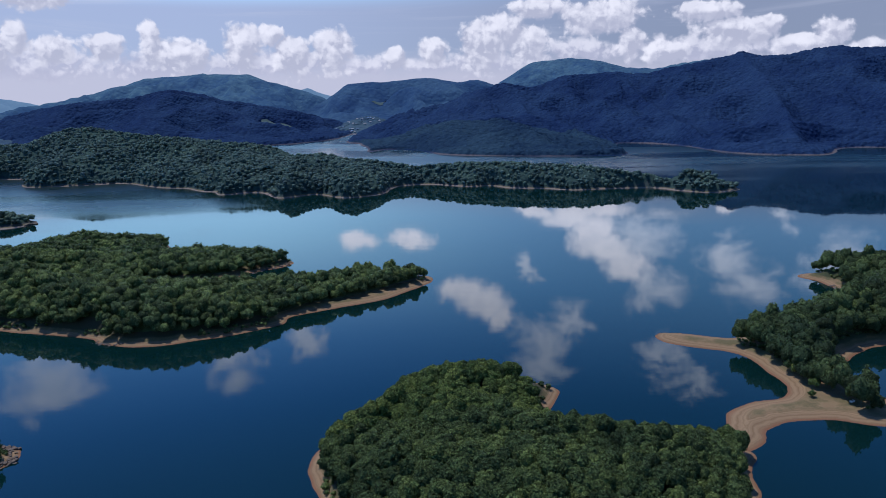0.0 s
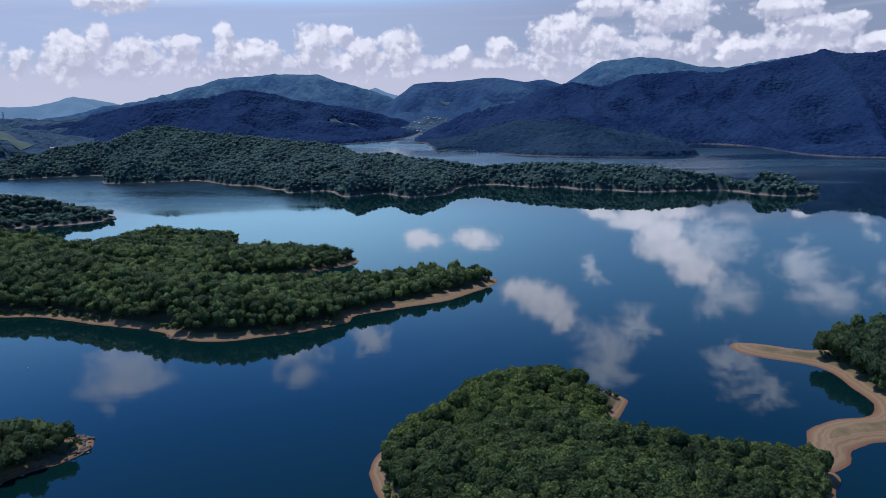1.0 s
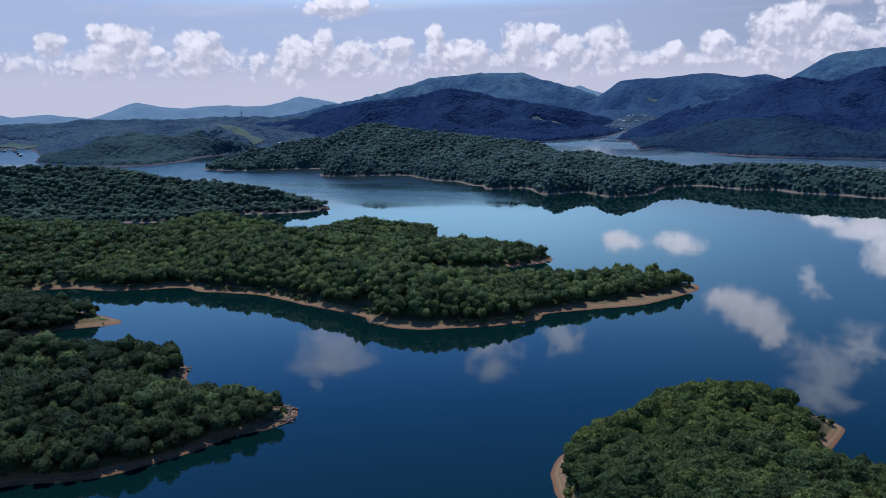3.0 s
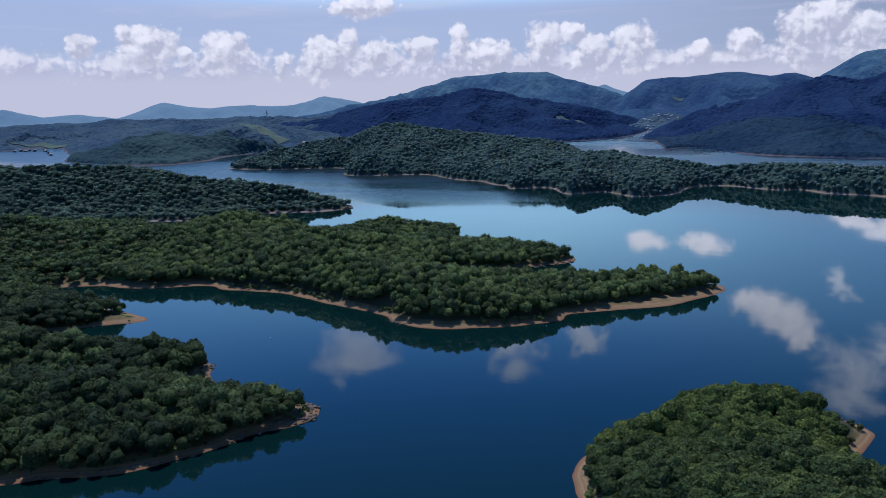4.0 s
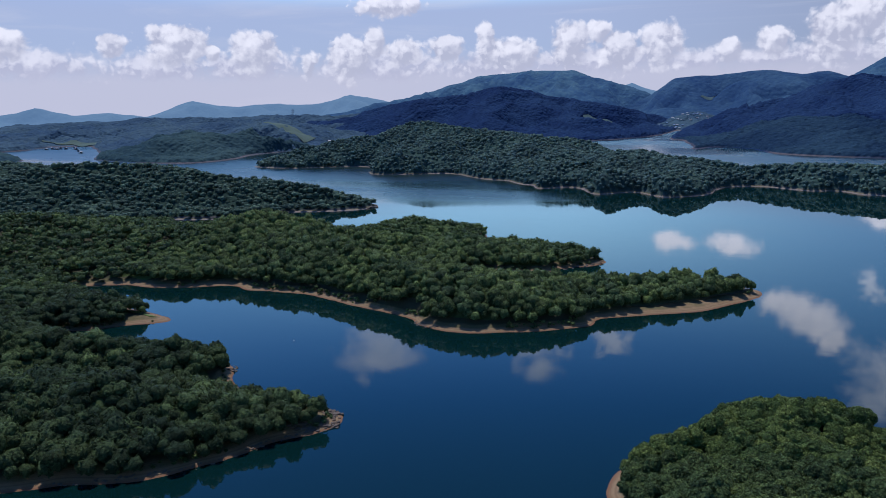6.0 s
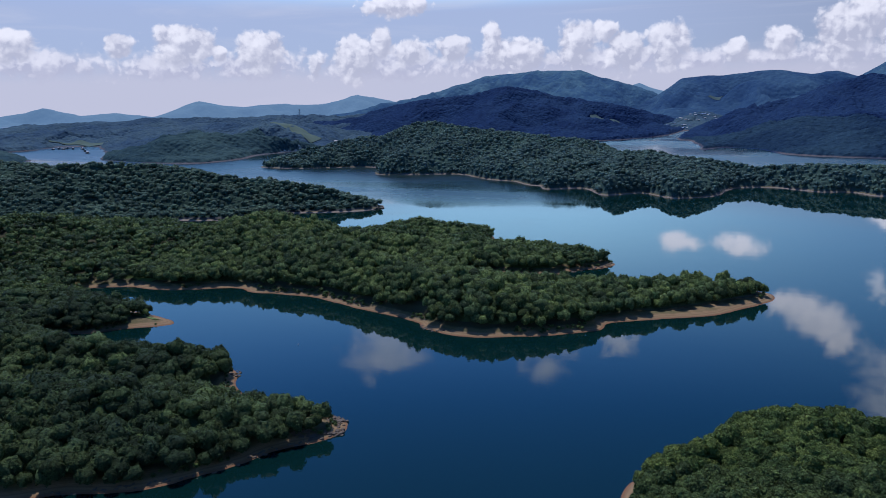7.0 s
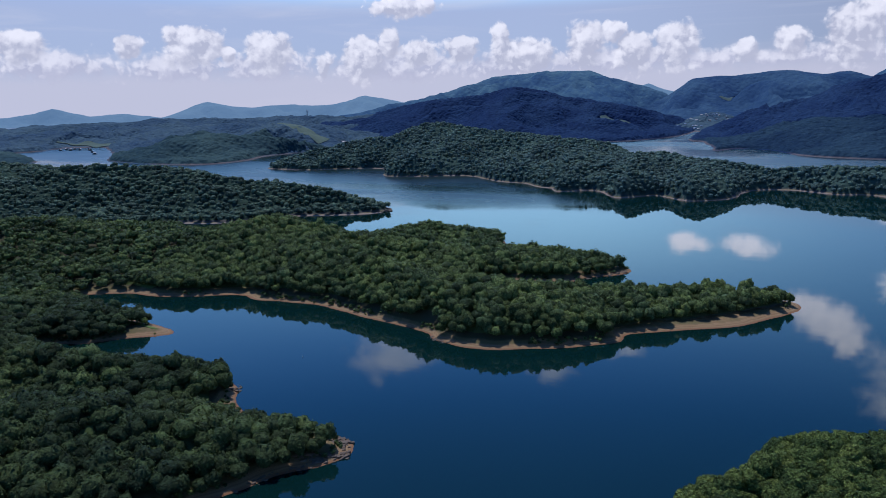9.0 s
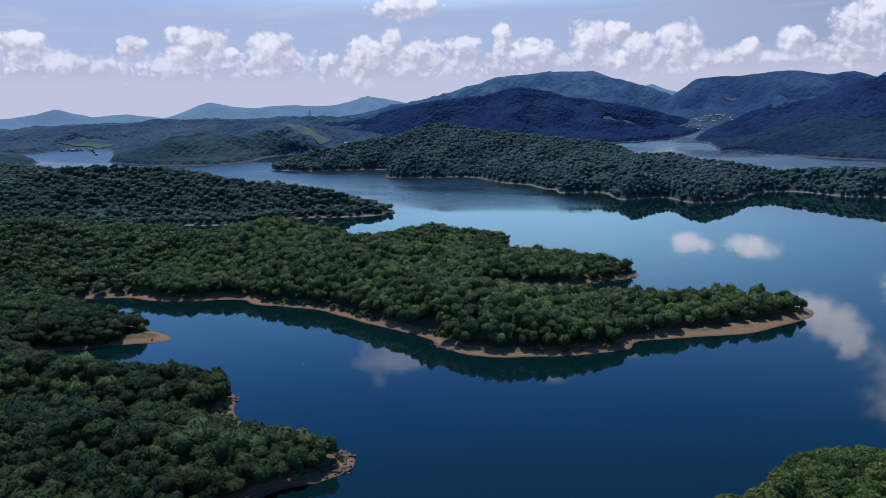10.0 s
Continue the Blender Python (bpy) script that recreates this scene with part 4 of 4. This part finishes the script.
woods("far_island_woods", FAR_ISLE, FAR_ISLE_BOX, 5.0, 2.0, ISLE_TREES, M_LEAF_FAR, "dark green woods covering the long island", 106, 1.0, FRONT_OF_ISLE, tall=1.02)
FORELAND = lambda x, y: (x < 345) & (y < 1640 - 0.25 * x)
canopy("foreland_woods", EAST_HILLS, (-240, 1200, 350, 1720), 3.5, 9.5, 10.0, 2.5, M_FOOT_LIT, "green forest on the low foreland of the mountain", 117, FORELAND)
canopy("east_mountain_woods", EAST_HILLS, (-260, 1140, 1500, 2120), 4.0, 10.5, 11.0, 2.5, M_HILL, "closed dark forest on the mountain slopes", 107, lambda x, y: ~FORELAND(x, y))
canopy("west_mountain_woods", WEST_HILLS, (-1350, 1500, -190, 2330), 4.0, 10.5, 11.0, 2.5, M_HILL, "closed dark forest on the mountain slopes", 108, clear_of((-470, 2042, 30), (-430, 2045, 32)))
FARMED = clear_of((-1045, 1402, 32), (-1005, 1402, 36), (-965, 1385, 34), (-930, 1368, 26), (-893, 1393, 16), (-1610, 1318, 70), (-1540, 1325, 60))
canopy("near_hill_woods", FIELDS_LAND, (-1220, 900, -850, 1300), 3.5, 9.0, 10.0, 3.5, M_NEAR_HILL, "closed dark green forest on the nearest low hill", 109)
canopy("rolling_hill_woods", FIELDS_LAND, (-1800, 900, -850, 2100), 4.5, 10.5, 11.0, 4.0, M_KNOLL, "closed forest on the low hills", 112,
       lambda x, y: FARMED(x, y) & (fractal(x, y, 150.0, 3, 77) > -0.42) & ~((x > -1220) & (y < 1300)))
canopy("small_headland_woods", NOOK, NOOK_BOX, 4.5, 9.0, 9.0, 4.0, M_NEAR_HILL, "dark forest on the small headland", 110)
canopy("peninsula_canopy", WEST, (-345, 60, 0, 540), 2.0, 4.4, 5.4, 6.5, M_WOOD_ROOF, "closed green leaf roof of the peninsula woods", 116, lambda x, y: clear_of((-123, 193, 8), (-134, 204, 8), (-262, 257, 15))(x, y) & ~((x > -184) & (y > 193) & (y < 284)) & ~((x > -75) & (y < 370 + (x + 40) * 0.9)))
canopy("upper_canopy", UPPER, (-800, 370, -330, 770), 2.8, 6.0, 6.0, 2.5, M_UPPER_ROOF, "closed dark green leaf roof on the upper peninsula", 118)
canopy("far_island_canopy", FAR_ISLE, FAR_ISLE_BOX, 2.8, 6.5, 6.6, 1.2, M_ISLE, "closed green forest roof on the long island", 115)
canopy("valley_woods", VALLEY, (-420, 2080, -60, 2800), 5.0, 9.0, 6.0, 4.0, M_KNOLL, "trees between the village houses", 111, lambda x, y: fractal(x, y, 45.0, 3, 78) > 0.12)


# ---- single trees on the crest of the island, and the rest of its woods ----
def part(name, shape, mat, parent, label="", smooth=False):
    """One mesh under a thing; shape is (verts, face sizes, corners)."""
    ob = mesh_object(name, *shape, mat, parent, smooth=smooth)
    return tagged(ob, label) if label else ob


def bm_part(name, bm, mat, parent, label=""):
    me = bpy.data.meshes.new(name)
    bm.to_mesh(me), bm.free()
    me.materials.append(mat)
    ob = new(name, me)
    ob.parent = parent
    return tagged(ob, label) if label else ob


m_bark, n = material("bark")
p = position(n)
fac, _ = n.noise(n.vec("MULTIPLY", p, (3.0, 3.0, 0.6)), 2.0, 5.0, 0.65)
finish(n, principled(n, n.mix(fac, (0.05, 0.035, 0.025), (0.16, 0.12, 0.085)), 0.95, bump(n, fac, 0.6, 0.05)))

rng = random.Random(21)
MODELS = []
for k in range(8):
    tree = tagged(new("tree"), "broadleaf tree with a dense rounded green crown", "tree", "island trees")
    part("trunk", trunk_shape(rng, 4.2, 0.17, 4), m_bark, tree, "grey-brown bark")
    part("crown", NEAR_TREES[k], M_TREE, tree, smooth=True)
    MODELS.append(tree)


def plant(x, y, z, size, used=[0]):
    """Stand a copy of one of the model trees; the models themselves go first."""
    k = used[0]
    used[0] += 1
    m = Matrix.Translation((x, y, z)) @ Matrix.Rotation(rng.uniform(0, 6.28), 4, "Z")
    src = MODELS[k % 8]
    if k < 8:
        src.matrix_basis = m
        tree = src
    else:
        tree = copy_thing(src, m)
    tree.scale = (size, size, size * rng.uniform(0.9, 1.12))
    return tree


tx, ty, tz, tds = scatter(ISLAND, ISLAND_BOX, 3.15, 4.0, 101, clear_of((35, 237, 12)))
r = np.random.default_rng(102)
tsize = r.uniform(0.76, 1.05, len(tx)) + 0.1 * fractal(tx, ty, 12.0, 2, 5)
order = [int(i) for i in np.argsort(-ty)[:300]]     # the trees on the far crest, one by one
for i in order:
    plant(float(tx[i]), float(ty[i]), float(tz[i]) - 0.2, float(tsize[i]))
rest = np.ones(len(tx), bool)
rest[order] = False
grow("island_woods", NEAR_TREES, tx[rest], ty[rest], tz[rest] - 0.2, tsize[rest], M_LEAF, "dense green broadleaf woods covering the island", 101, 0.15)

# the lone tree on the grassy spit, and bushes on the headland
spit_tree = plant(-271.0, 259.0, float(WEST.height(np.array([-271.0]), np.array([259.0]))[0]) - 0.1, 0.62)
tagged(spit_tree, "small lone tree standing on the grassy spit", "tree")


def ground_at(land, x, y):
    return float(land.height(np.array([float(x)]), np.array([float(y)]))[0])


for x, y, s in [(121.5, 228.5, 0.42), (126.0, 236.0, 0.6), (128.0, 241.0, 0.75), (84.5, 197.0, 0.55), (81.0, 194.0, 0.6), (126.0, 247.0, 0.8)]:
    bush = new("bush")
    part("foliage", MID_TREES[int(x) % 8], M_TREE, bush, smooth=True)
    bush.location, bush.scale, bush.rotation_euler = (x, y, ground_at(HEADLAND, x, y) - 0.9 * s), (s * 1.1, s * 1.1, s), (0, 0, x)
    tagged(bush, "low green bush growing on bare sandy ground", "bush", "headland bushes")

# low shrubs and saplings along the edges of the woods
SHRUBS = [crown_shape(rng, 1.25, 0.0, 1.9, 5, 1, 22, 0.55, 0.12) for _ in range(5)]


def fringe(name, land, box, gap, lo, hi, label, seed, test=None):
    x, y, z, ds = scatter(land, box, gap, lo, seed, test)
    ok = (ds < hi) & (fractal(x, y, 14.0, 2, seed) > -0.25)
    rr = np.random.default_rng(seed)
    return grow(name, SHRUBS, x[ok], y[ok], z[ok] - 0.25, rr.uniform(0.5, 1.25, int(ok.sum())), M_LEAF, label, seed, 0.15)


fringe("island_shrubs", ISLAND, ISLAND_BOX, 2.0, 3.2, 6.5, "low shrubs between woods and beach", 201)
fringe("headland_shrubs", HEADLAND, HEADLAND_BOX, 2.3, 7.0, 11.0, "low shrubs at the edge of the headland woods", 202, clear_of((122, 232, 14), (105, 215, 30), (180, 205, 45), (105, 292, 14)))
fringe("peninsula_shrubs", WEST, (-345, 30, 10, 500), 2.4, 2.6, 5.5, "low shrubs between woods and beach", 203, lambda x, y: ~((x > -75) & (y < 368 + (x + 40) * 0.9)))

# ---- rocks along the shore ----
m_rock, n = material("shore_rock")
p = position(n)
layer, _ = n.noise(n.vec("MULTIPLY", p, (0.4, 0.4, 3.0)), 1.6, 5.0, 0.65)
speck, _ = n.noise(p, 5.0, 4.0, 0.7)
tone = n.add("ShaderNodeObjectInfo").outputs["Random"]
col = n.mix(layer, (0.055, 0.040, 0.028), (0.17, 0.125, 0.088))
col = n.mix(n.math("MULTIPLY", tone, 0.5), col, (0.14, 0.115, 0.09))
finish(n, principled(n, col, 0.85, bump(n, n.math("ADD", layer, n.math("MULTIPLY", speck, 0.5)), 0.7, 0.12)))


def rock_mesh(rng):
    """A broken slab with chipped corners."""
    bm = bmesh.new()
    bmesh.ops.create_cube(bm, size=1.0)
    bmesh.ops.bevel(bm, geom=bm.edges[:], offset=0.16, segments=1, affect="EDGES")
    for v in bm.verts:
        v.co += Vector((rng.uniform(-0.12, 0.12), rng.uniform(-0.12, 0.12), rng.uniform(-0.10, 0.10)))
    me = bpy.data.meshes.new("rock")
    bm.to_mesh(me), bm.free()
    me.materials.append(m_rock)
    return me


ROCKS = [rock_mesh(rng) for _ in range(7)]


def outcrop(land, line, count, size, spread, label):
    """Slabs strewn along a line of the shore; they dip the same way, like layers of one rock."""
    top = new("rock_outcrop")
    x0, y0 = line[0]
    top.location = (x0, y0, 0)
    for k in range(count):
        t = rng.random() * (len(line) - 1)
        i = min(int(t), len(line) - 2)
        x = line[i][0] + (line[i + 1][0] - line[i][0]) * (t - i) + rng.gauss(0, spread)
        y = line[i][1] + (line[i + 1][1] - line[i][1]) * (t - i) + rng.gauss(0, spread)
        z = max(ground_at(land, x, y), -0.15)
        s = size * rng.uniform(0.5, 1.35)
        ob = new("rock", ROCKS[k % 7])
        ob.parent = top
        ob.location = (x - x0, y - y0, z + 0.12 * s)
        ob.rotation_euler = (rng.gauss(0.2, 0.12), rng.gauss(-0.15, 0.12), 0.6 + rng.gauss(0, 0.4))
        ob.scale = (s * rng.uniform(1.0, 1.8), s * rng.uniform(0.6, 1.0), s * rng.uniform(0.35, 0.6))
    return tagged(top, label, "rocks", "shore rocks")


outcrop(WEST, [(-133, 185), (-127, 188), (-123.5, 192), (-126, 198), (-130, 199)], 90, 1.05, 1.3, "layered tan rock ledge at the wooded point")
outcrop(WEST, [(-139, 166), (-134.5, 177), (-128, 185)], 30, 0.7, 0.8, "broken grey rocks along the shaded bank")
outcrop(WEST, [(-176, 131), (-160, 141), (-146, 154), (-140, 163)], 40, 0.6, 0.9, "scattered grey stones along the shaded bank")
outcrop(WEST, [(-186, 216), (-184, 219), (-187, 223)], 18, 0.9, 0.8, "pale rock nub at the water's edge")
outcrop(WEST, [(-147, 297), (-143, 294), (-136, 292.5)], 22, 0.8, 0.7, "pale broken rocks on the sandy shore corner")
outcrop(WEST, [(-122, 409), (-108, 424), (-97, 438), (-94, 446)], 30, 1.0, 1.2, "reddish rocks on the arm's tip")
outcrop(HEADLAND, [(203, 374), (206, 362)], 8, 1.2, 1.0, "pale boulders on the headland beach")
outcrop(UPPER, [(-344, 598), (-341, 606), (-346, 618)], 14, 2.2, 1.5, "bare rocks at the point of the upper peninsula")

# ---- fields and village far off ----
m_field, n = material("field")
p = position(n)
fac, _ = n.noise(p, 0.05, 5.0, 0.6)
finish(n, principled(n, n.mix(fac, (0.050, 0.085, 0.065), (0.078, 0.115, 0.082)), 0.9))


# Darker, bluer copy of the field colour, with cloud shade put into it.
m_field_shaded, n = material("meadow")
fac, _ = n.noise(position(n), 0.05, 5.0, 0.6)
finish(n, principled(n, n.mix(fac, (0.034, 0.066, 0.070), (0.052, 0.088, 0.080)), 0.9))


def drape(name, corners, land, lift, label, mat):
    """A field lying on a hill side between four corners."""
    a, b, c, d = (Vector((*q, 0)) for q in corners)
    nu, nv = 24, 10
    verts, loops = [], []
    for j in range(nv + 1):
        for i in range(nu + 1):
            q = a.lerp(b, i / nu).lerp(d.lerp(c, i / nu), j / nv)
            verts.append((q.x, q.y, 0))
    v = np.array(verts)
    v[:, :2] += np.stack([fractal(v[:, 0], v[:, 1], 40.0, 2, 3), fractal(v[:, 0], v[:, 1], 40.0, 2, 4)], -1) * 0.1 * (b - a).length
    v[:, 2] = sample(land, v[:, 0], v[:, 1]) + lift
    for j in range(nv):
        for i in range(nu):
            k = j * (nu + 1) + i
            loops += [k, k + 1, k + nu + 2, k + nu + 1]
    return tagged(mesh_object(name, v, np.full(nu * nv, 4), np.array(loops), mat, smooth=True), label, "field", kind="structure")


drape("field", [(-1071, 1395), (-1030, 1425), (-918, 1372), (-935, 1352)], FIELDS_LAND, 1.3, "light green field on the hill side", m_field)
drape("field", [(-500, 2060), (-405, 2075), (-395, 2030), (-470, 2010)], WEST_HILLS, 1.3, "dull green field on the dark mountain, cloud shade in its colour", m_field_shaded)
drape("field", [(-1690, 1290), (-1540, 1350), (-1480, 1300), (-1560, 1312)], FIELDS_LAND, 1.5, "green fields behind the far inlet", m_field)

m_grass, n = material("bright_grass")
fac, _ = n.noise(position(n), 0.7, 5.0, 0.65)
finish(n, principled(n, n.mix(fac, (0.060, 0.100, 0.022), (0.130, 0.170, 0.045)), 0.95, bump(n, fac, 0.5, 0.3)))
drape("grass", [(-340, 311), (-322, 309), (-316, 315), (-334, 321)], WEST, 0.25, "bright green grass at the head of the bay", m_grass)
drape("grass", [(-279, 257), (-265, 257), (-263, 259), (-277, 261)], WEST, 0.2, "thin green grass on the small spit", m_grass)

m_wall, n = material("plaster")
fac, _ = n.noise(position(n), 0.8, 4.0)
finish(n, principled(n, n.mix(fac, (0.22, 0.22, 0.22), (0.36, 0.35, 0.34)), 0.85))
m_roof_a, n = material("blue_roof")
fac, _ = n.noise(position(n), 0.6, 4.0)
finish(n, principled(n, n.mix(fac, (0.10, 0.17, 0.30), (0.20, 0.28, 0.40)), 0.6))
m_roof_b, n = material("grey_roof")
fac, _ = n.noise(position(n), 0.6, 4.0)
finish(n, principled(n, n.mix(fac, (0.24, 0.23, 0.23), (0.48, 0.46, 0.45)), 0.7))


def block(sx, sy, z0, z1):
    bm = bmesh.new()
    bmesh.ops.create_cube(bm, size=1.0)
    for v in bm.verts:
        v.co = Vector((v.co.x * sx, v.co.y * sy, z0 + (v.co.z + 0.5) * (z1 - z0)))
    return bm


def gable(sx, sy, z0, z1):
    bm = bmesh.new()
    v = [bm.verts.new(q) for q in ((-sx / 2, -sy / 2, z0), (sx / 2, -sy / 2, z0), (sx / 2, sy / 2, z0), (-sx / 2, sy / 2, z0), (-sx / 2, 0, z1), (sx / 2, 0, z1))]
    for f in ((0, 1, 5, 4), (2, 3, 4, 5), (1, 2, 5), (3, 0, 4), (3, 2, 1, 0)):
        bm.faces.new([v[i] for i in f])
    return bm


def house(x, y, z, sx, sy, h, roof, turn, label, group="village houses"):
    top = new("house")
    top.location, top.rotation_euler = (x, y, z), (0, 0, turn)
    bm_part("wall", block(sx, sy, -2.0, h), m_wall, top)
    bm_part("roof", gable(sx + 1.0, sy + 1.0, h, h + sy * 0.28), roof, top)
    for k in (-0.25, 0.25):
        w = block(1.4, 0.12, h * 0.35, h * 0.75)
        bmesh.ops.translate(w, verts=w.verts, vec=(k * sx, -sy / 2 - 0.05, 0))
        bm_part("window", w, m_roof_b, top)
    return tagged(top, label, "house", group)


for k in range(36):
    t = rng.random() ** 1.3
    x, y = -275 + 25 * t + rng.gauss(0, 22 + 14 * t), 2120 + 420 * t
    blue = rng.random() < 0.4
    house(x, y, ground_at(VALLEY, x, y), rng.uniform(4.5, 7.5), rng.uniform(3.8, 5.2), rng.uniform(2.4, 3.4), m_roof_a if blue else m_roof_b, rng.uniform(-0.5, 0.5),
          "small white village house with a blue roof" if blue else "small white village house with a grey roof")
for x, y, s in [(-897, 1398, 9), (-889, 1388, 7)]:
    house(x, y, ground_at(FIELDS_LAND, x, y) + 0.5, s, 6, 4.0, m_roof_b, 0.4, "white farm building beside the green field", "farm buildings")

drape("field", [(-255, 2745), (-215, 2740), (-185, 2850), (-215, 2860)], VALE, 2.0, "dull green terraced field above the village", m_field_shaded)

# floating platforms on the far inlet, a pylon on the hill, a buoy
m_dark, n = material("weathered_wood")
fac, _ = n.noise(position(n), 1.0, 4.0)
finish(n, principled(n, n.mix(fac, (0.05, 0.05, 0.055), (0.14, 0.13, 0.12)), 0.8))
m_steel, n = material("galvanised_steel")
fac, _ = n.noise(position(n), 1.0, 3.0)
finish(n, principled(n, n.mix(fac, (0.20, 0.21, 0.22), (0.32, 0.33, 0.34)), 0.5))
m_white, n = material("white_plastic")
fac, _ = n.noise(position(n), 3.0, 3.0)
finish(n, principled(n, n.mix(fac, (0.7, 0.7, 0.7), (0.85, 0.85, 0.84)), 0.4))
for x, y in [(-1530, 1190), (-1542, 1215), (-1515, 1205), (-1535, 1232), (-1505, 1222), (-1490, 1235), (-1455, 1208), (-1390, 1160), (-1335, 1120)]:
    raft = new("floating_hut")
    raft.location, raft.rotation_euler = (x, y, 0), (0, 0, rng.uniform(0, 3))
    bm_part("deck", block(9, 6, -0.3, 0.6), m_dark, raft)
    bm_part("hut", block(5, 4, 0.6, 3.0), m_dark, raft)
    bm_part("roof", gable(6, 5, 3.0, 4.2), m_roof_b, raft)
    tagged(raft, "dark floating fishing hut on the inlet", "floating hut", "floating huts")

pylon = new("pylon")
px, py = -1420.0, 2000.0
pylon.location = (px, py, ground_at(FIELDS_LAND, px, py))
for sx in (-1, 1):
    for sy in (-1, 1):
        leg = bmesh.new()
        bmesh.ops.create_cone(leg, segments=6, radius1=0.5, radius2=0.3, depth=32.0, cap_ends=True)
        bmesh.ops.rotate(leg, verts=leg.verts, cent=(0, 0, 0), matrix=Matrix.Rotation(sx * -0.09, 3, "Y") @ Matrix.Rotation(sy * 0.09, 3, "X"))
        bmesh.ops.translate(leg, verts=leg.verts, vec=(sx * 1.7, sy * 1.7, 14))
        bm_part("leg", leg, m_steel, pylon)
for z, w in ((20, 14), (25, 11), (29, 8)):
    arm = block(w, 0.8, z, z + 0.8)
    bm_part("crossarm", arm, m_steel, pylon)
tagged(pylon, "grey lattice power pylon on the hill crest", "pylon")

buoy = new("buoy")
buoy.location = (-183.8, 256.5, 0)
b = bmesh.new()
bmesh.ops.create_uvsphere(b, u_segments=12, v_segments=8, radius=0.26)
bm_part("float", b, m_white, buoy)
bm_part("mast", block(0.06, 0.06, 0.2, 0.9), m_steel, buoy)
tagged(buoy, "small white buoy floating on the lake", "buoy")

crate = new("boat")
crate.location, crate.rotation_euler = (132.4, 223.8, ground_at(HEADLAND, 132.4, 223.8)), (0, 0, 0.5)
hull = block(2.0, 0.9, 0.0, 0.5)
for v in hull.verts:
    if v.co.z < 0.1:
        v.co.x *= 0.75
        v.co.y *= 0.6
bm_part("hull", hull, m_white, crate)
bm_part("seat", block(0.3, 0.85, 0.5, 0.56), m_dark, crate)
tagged(crate, "tiny white boat pulled up on the sand", "boat")
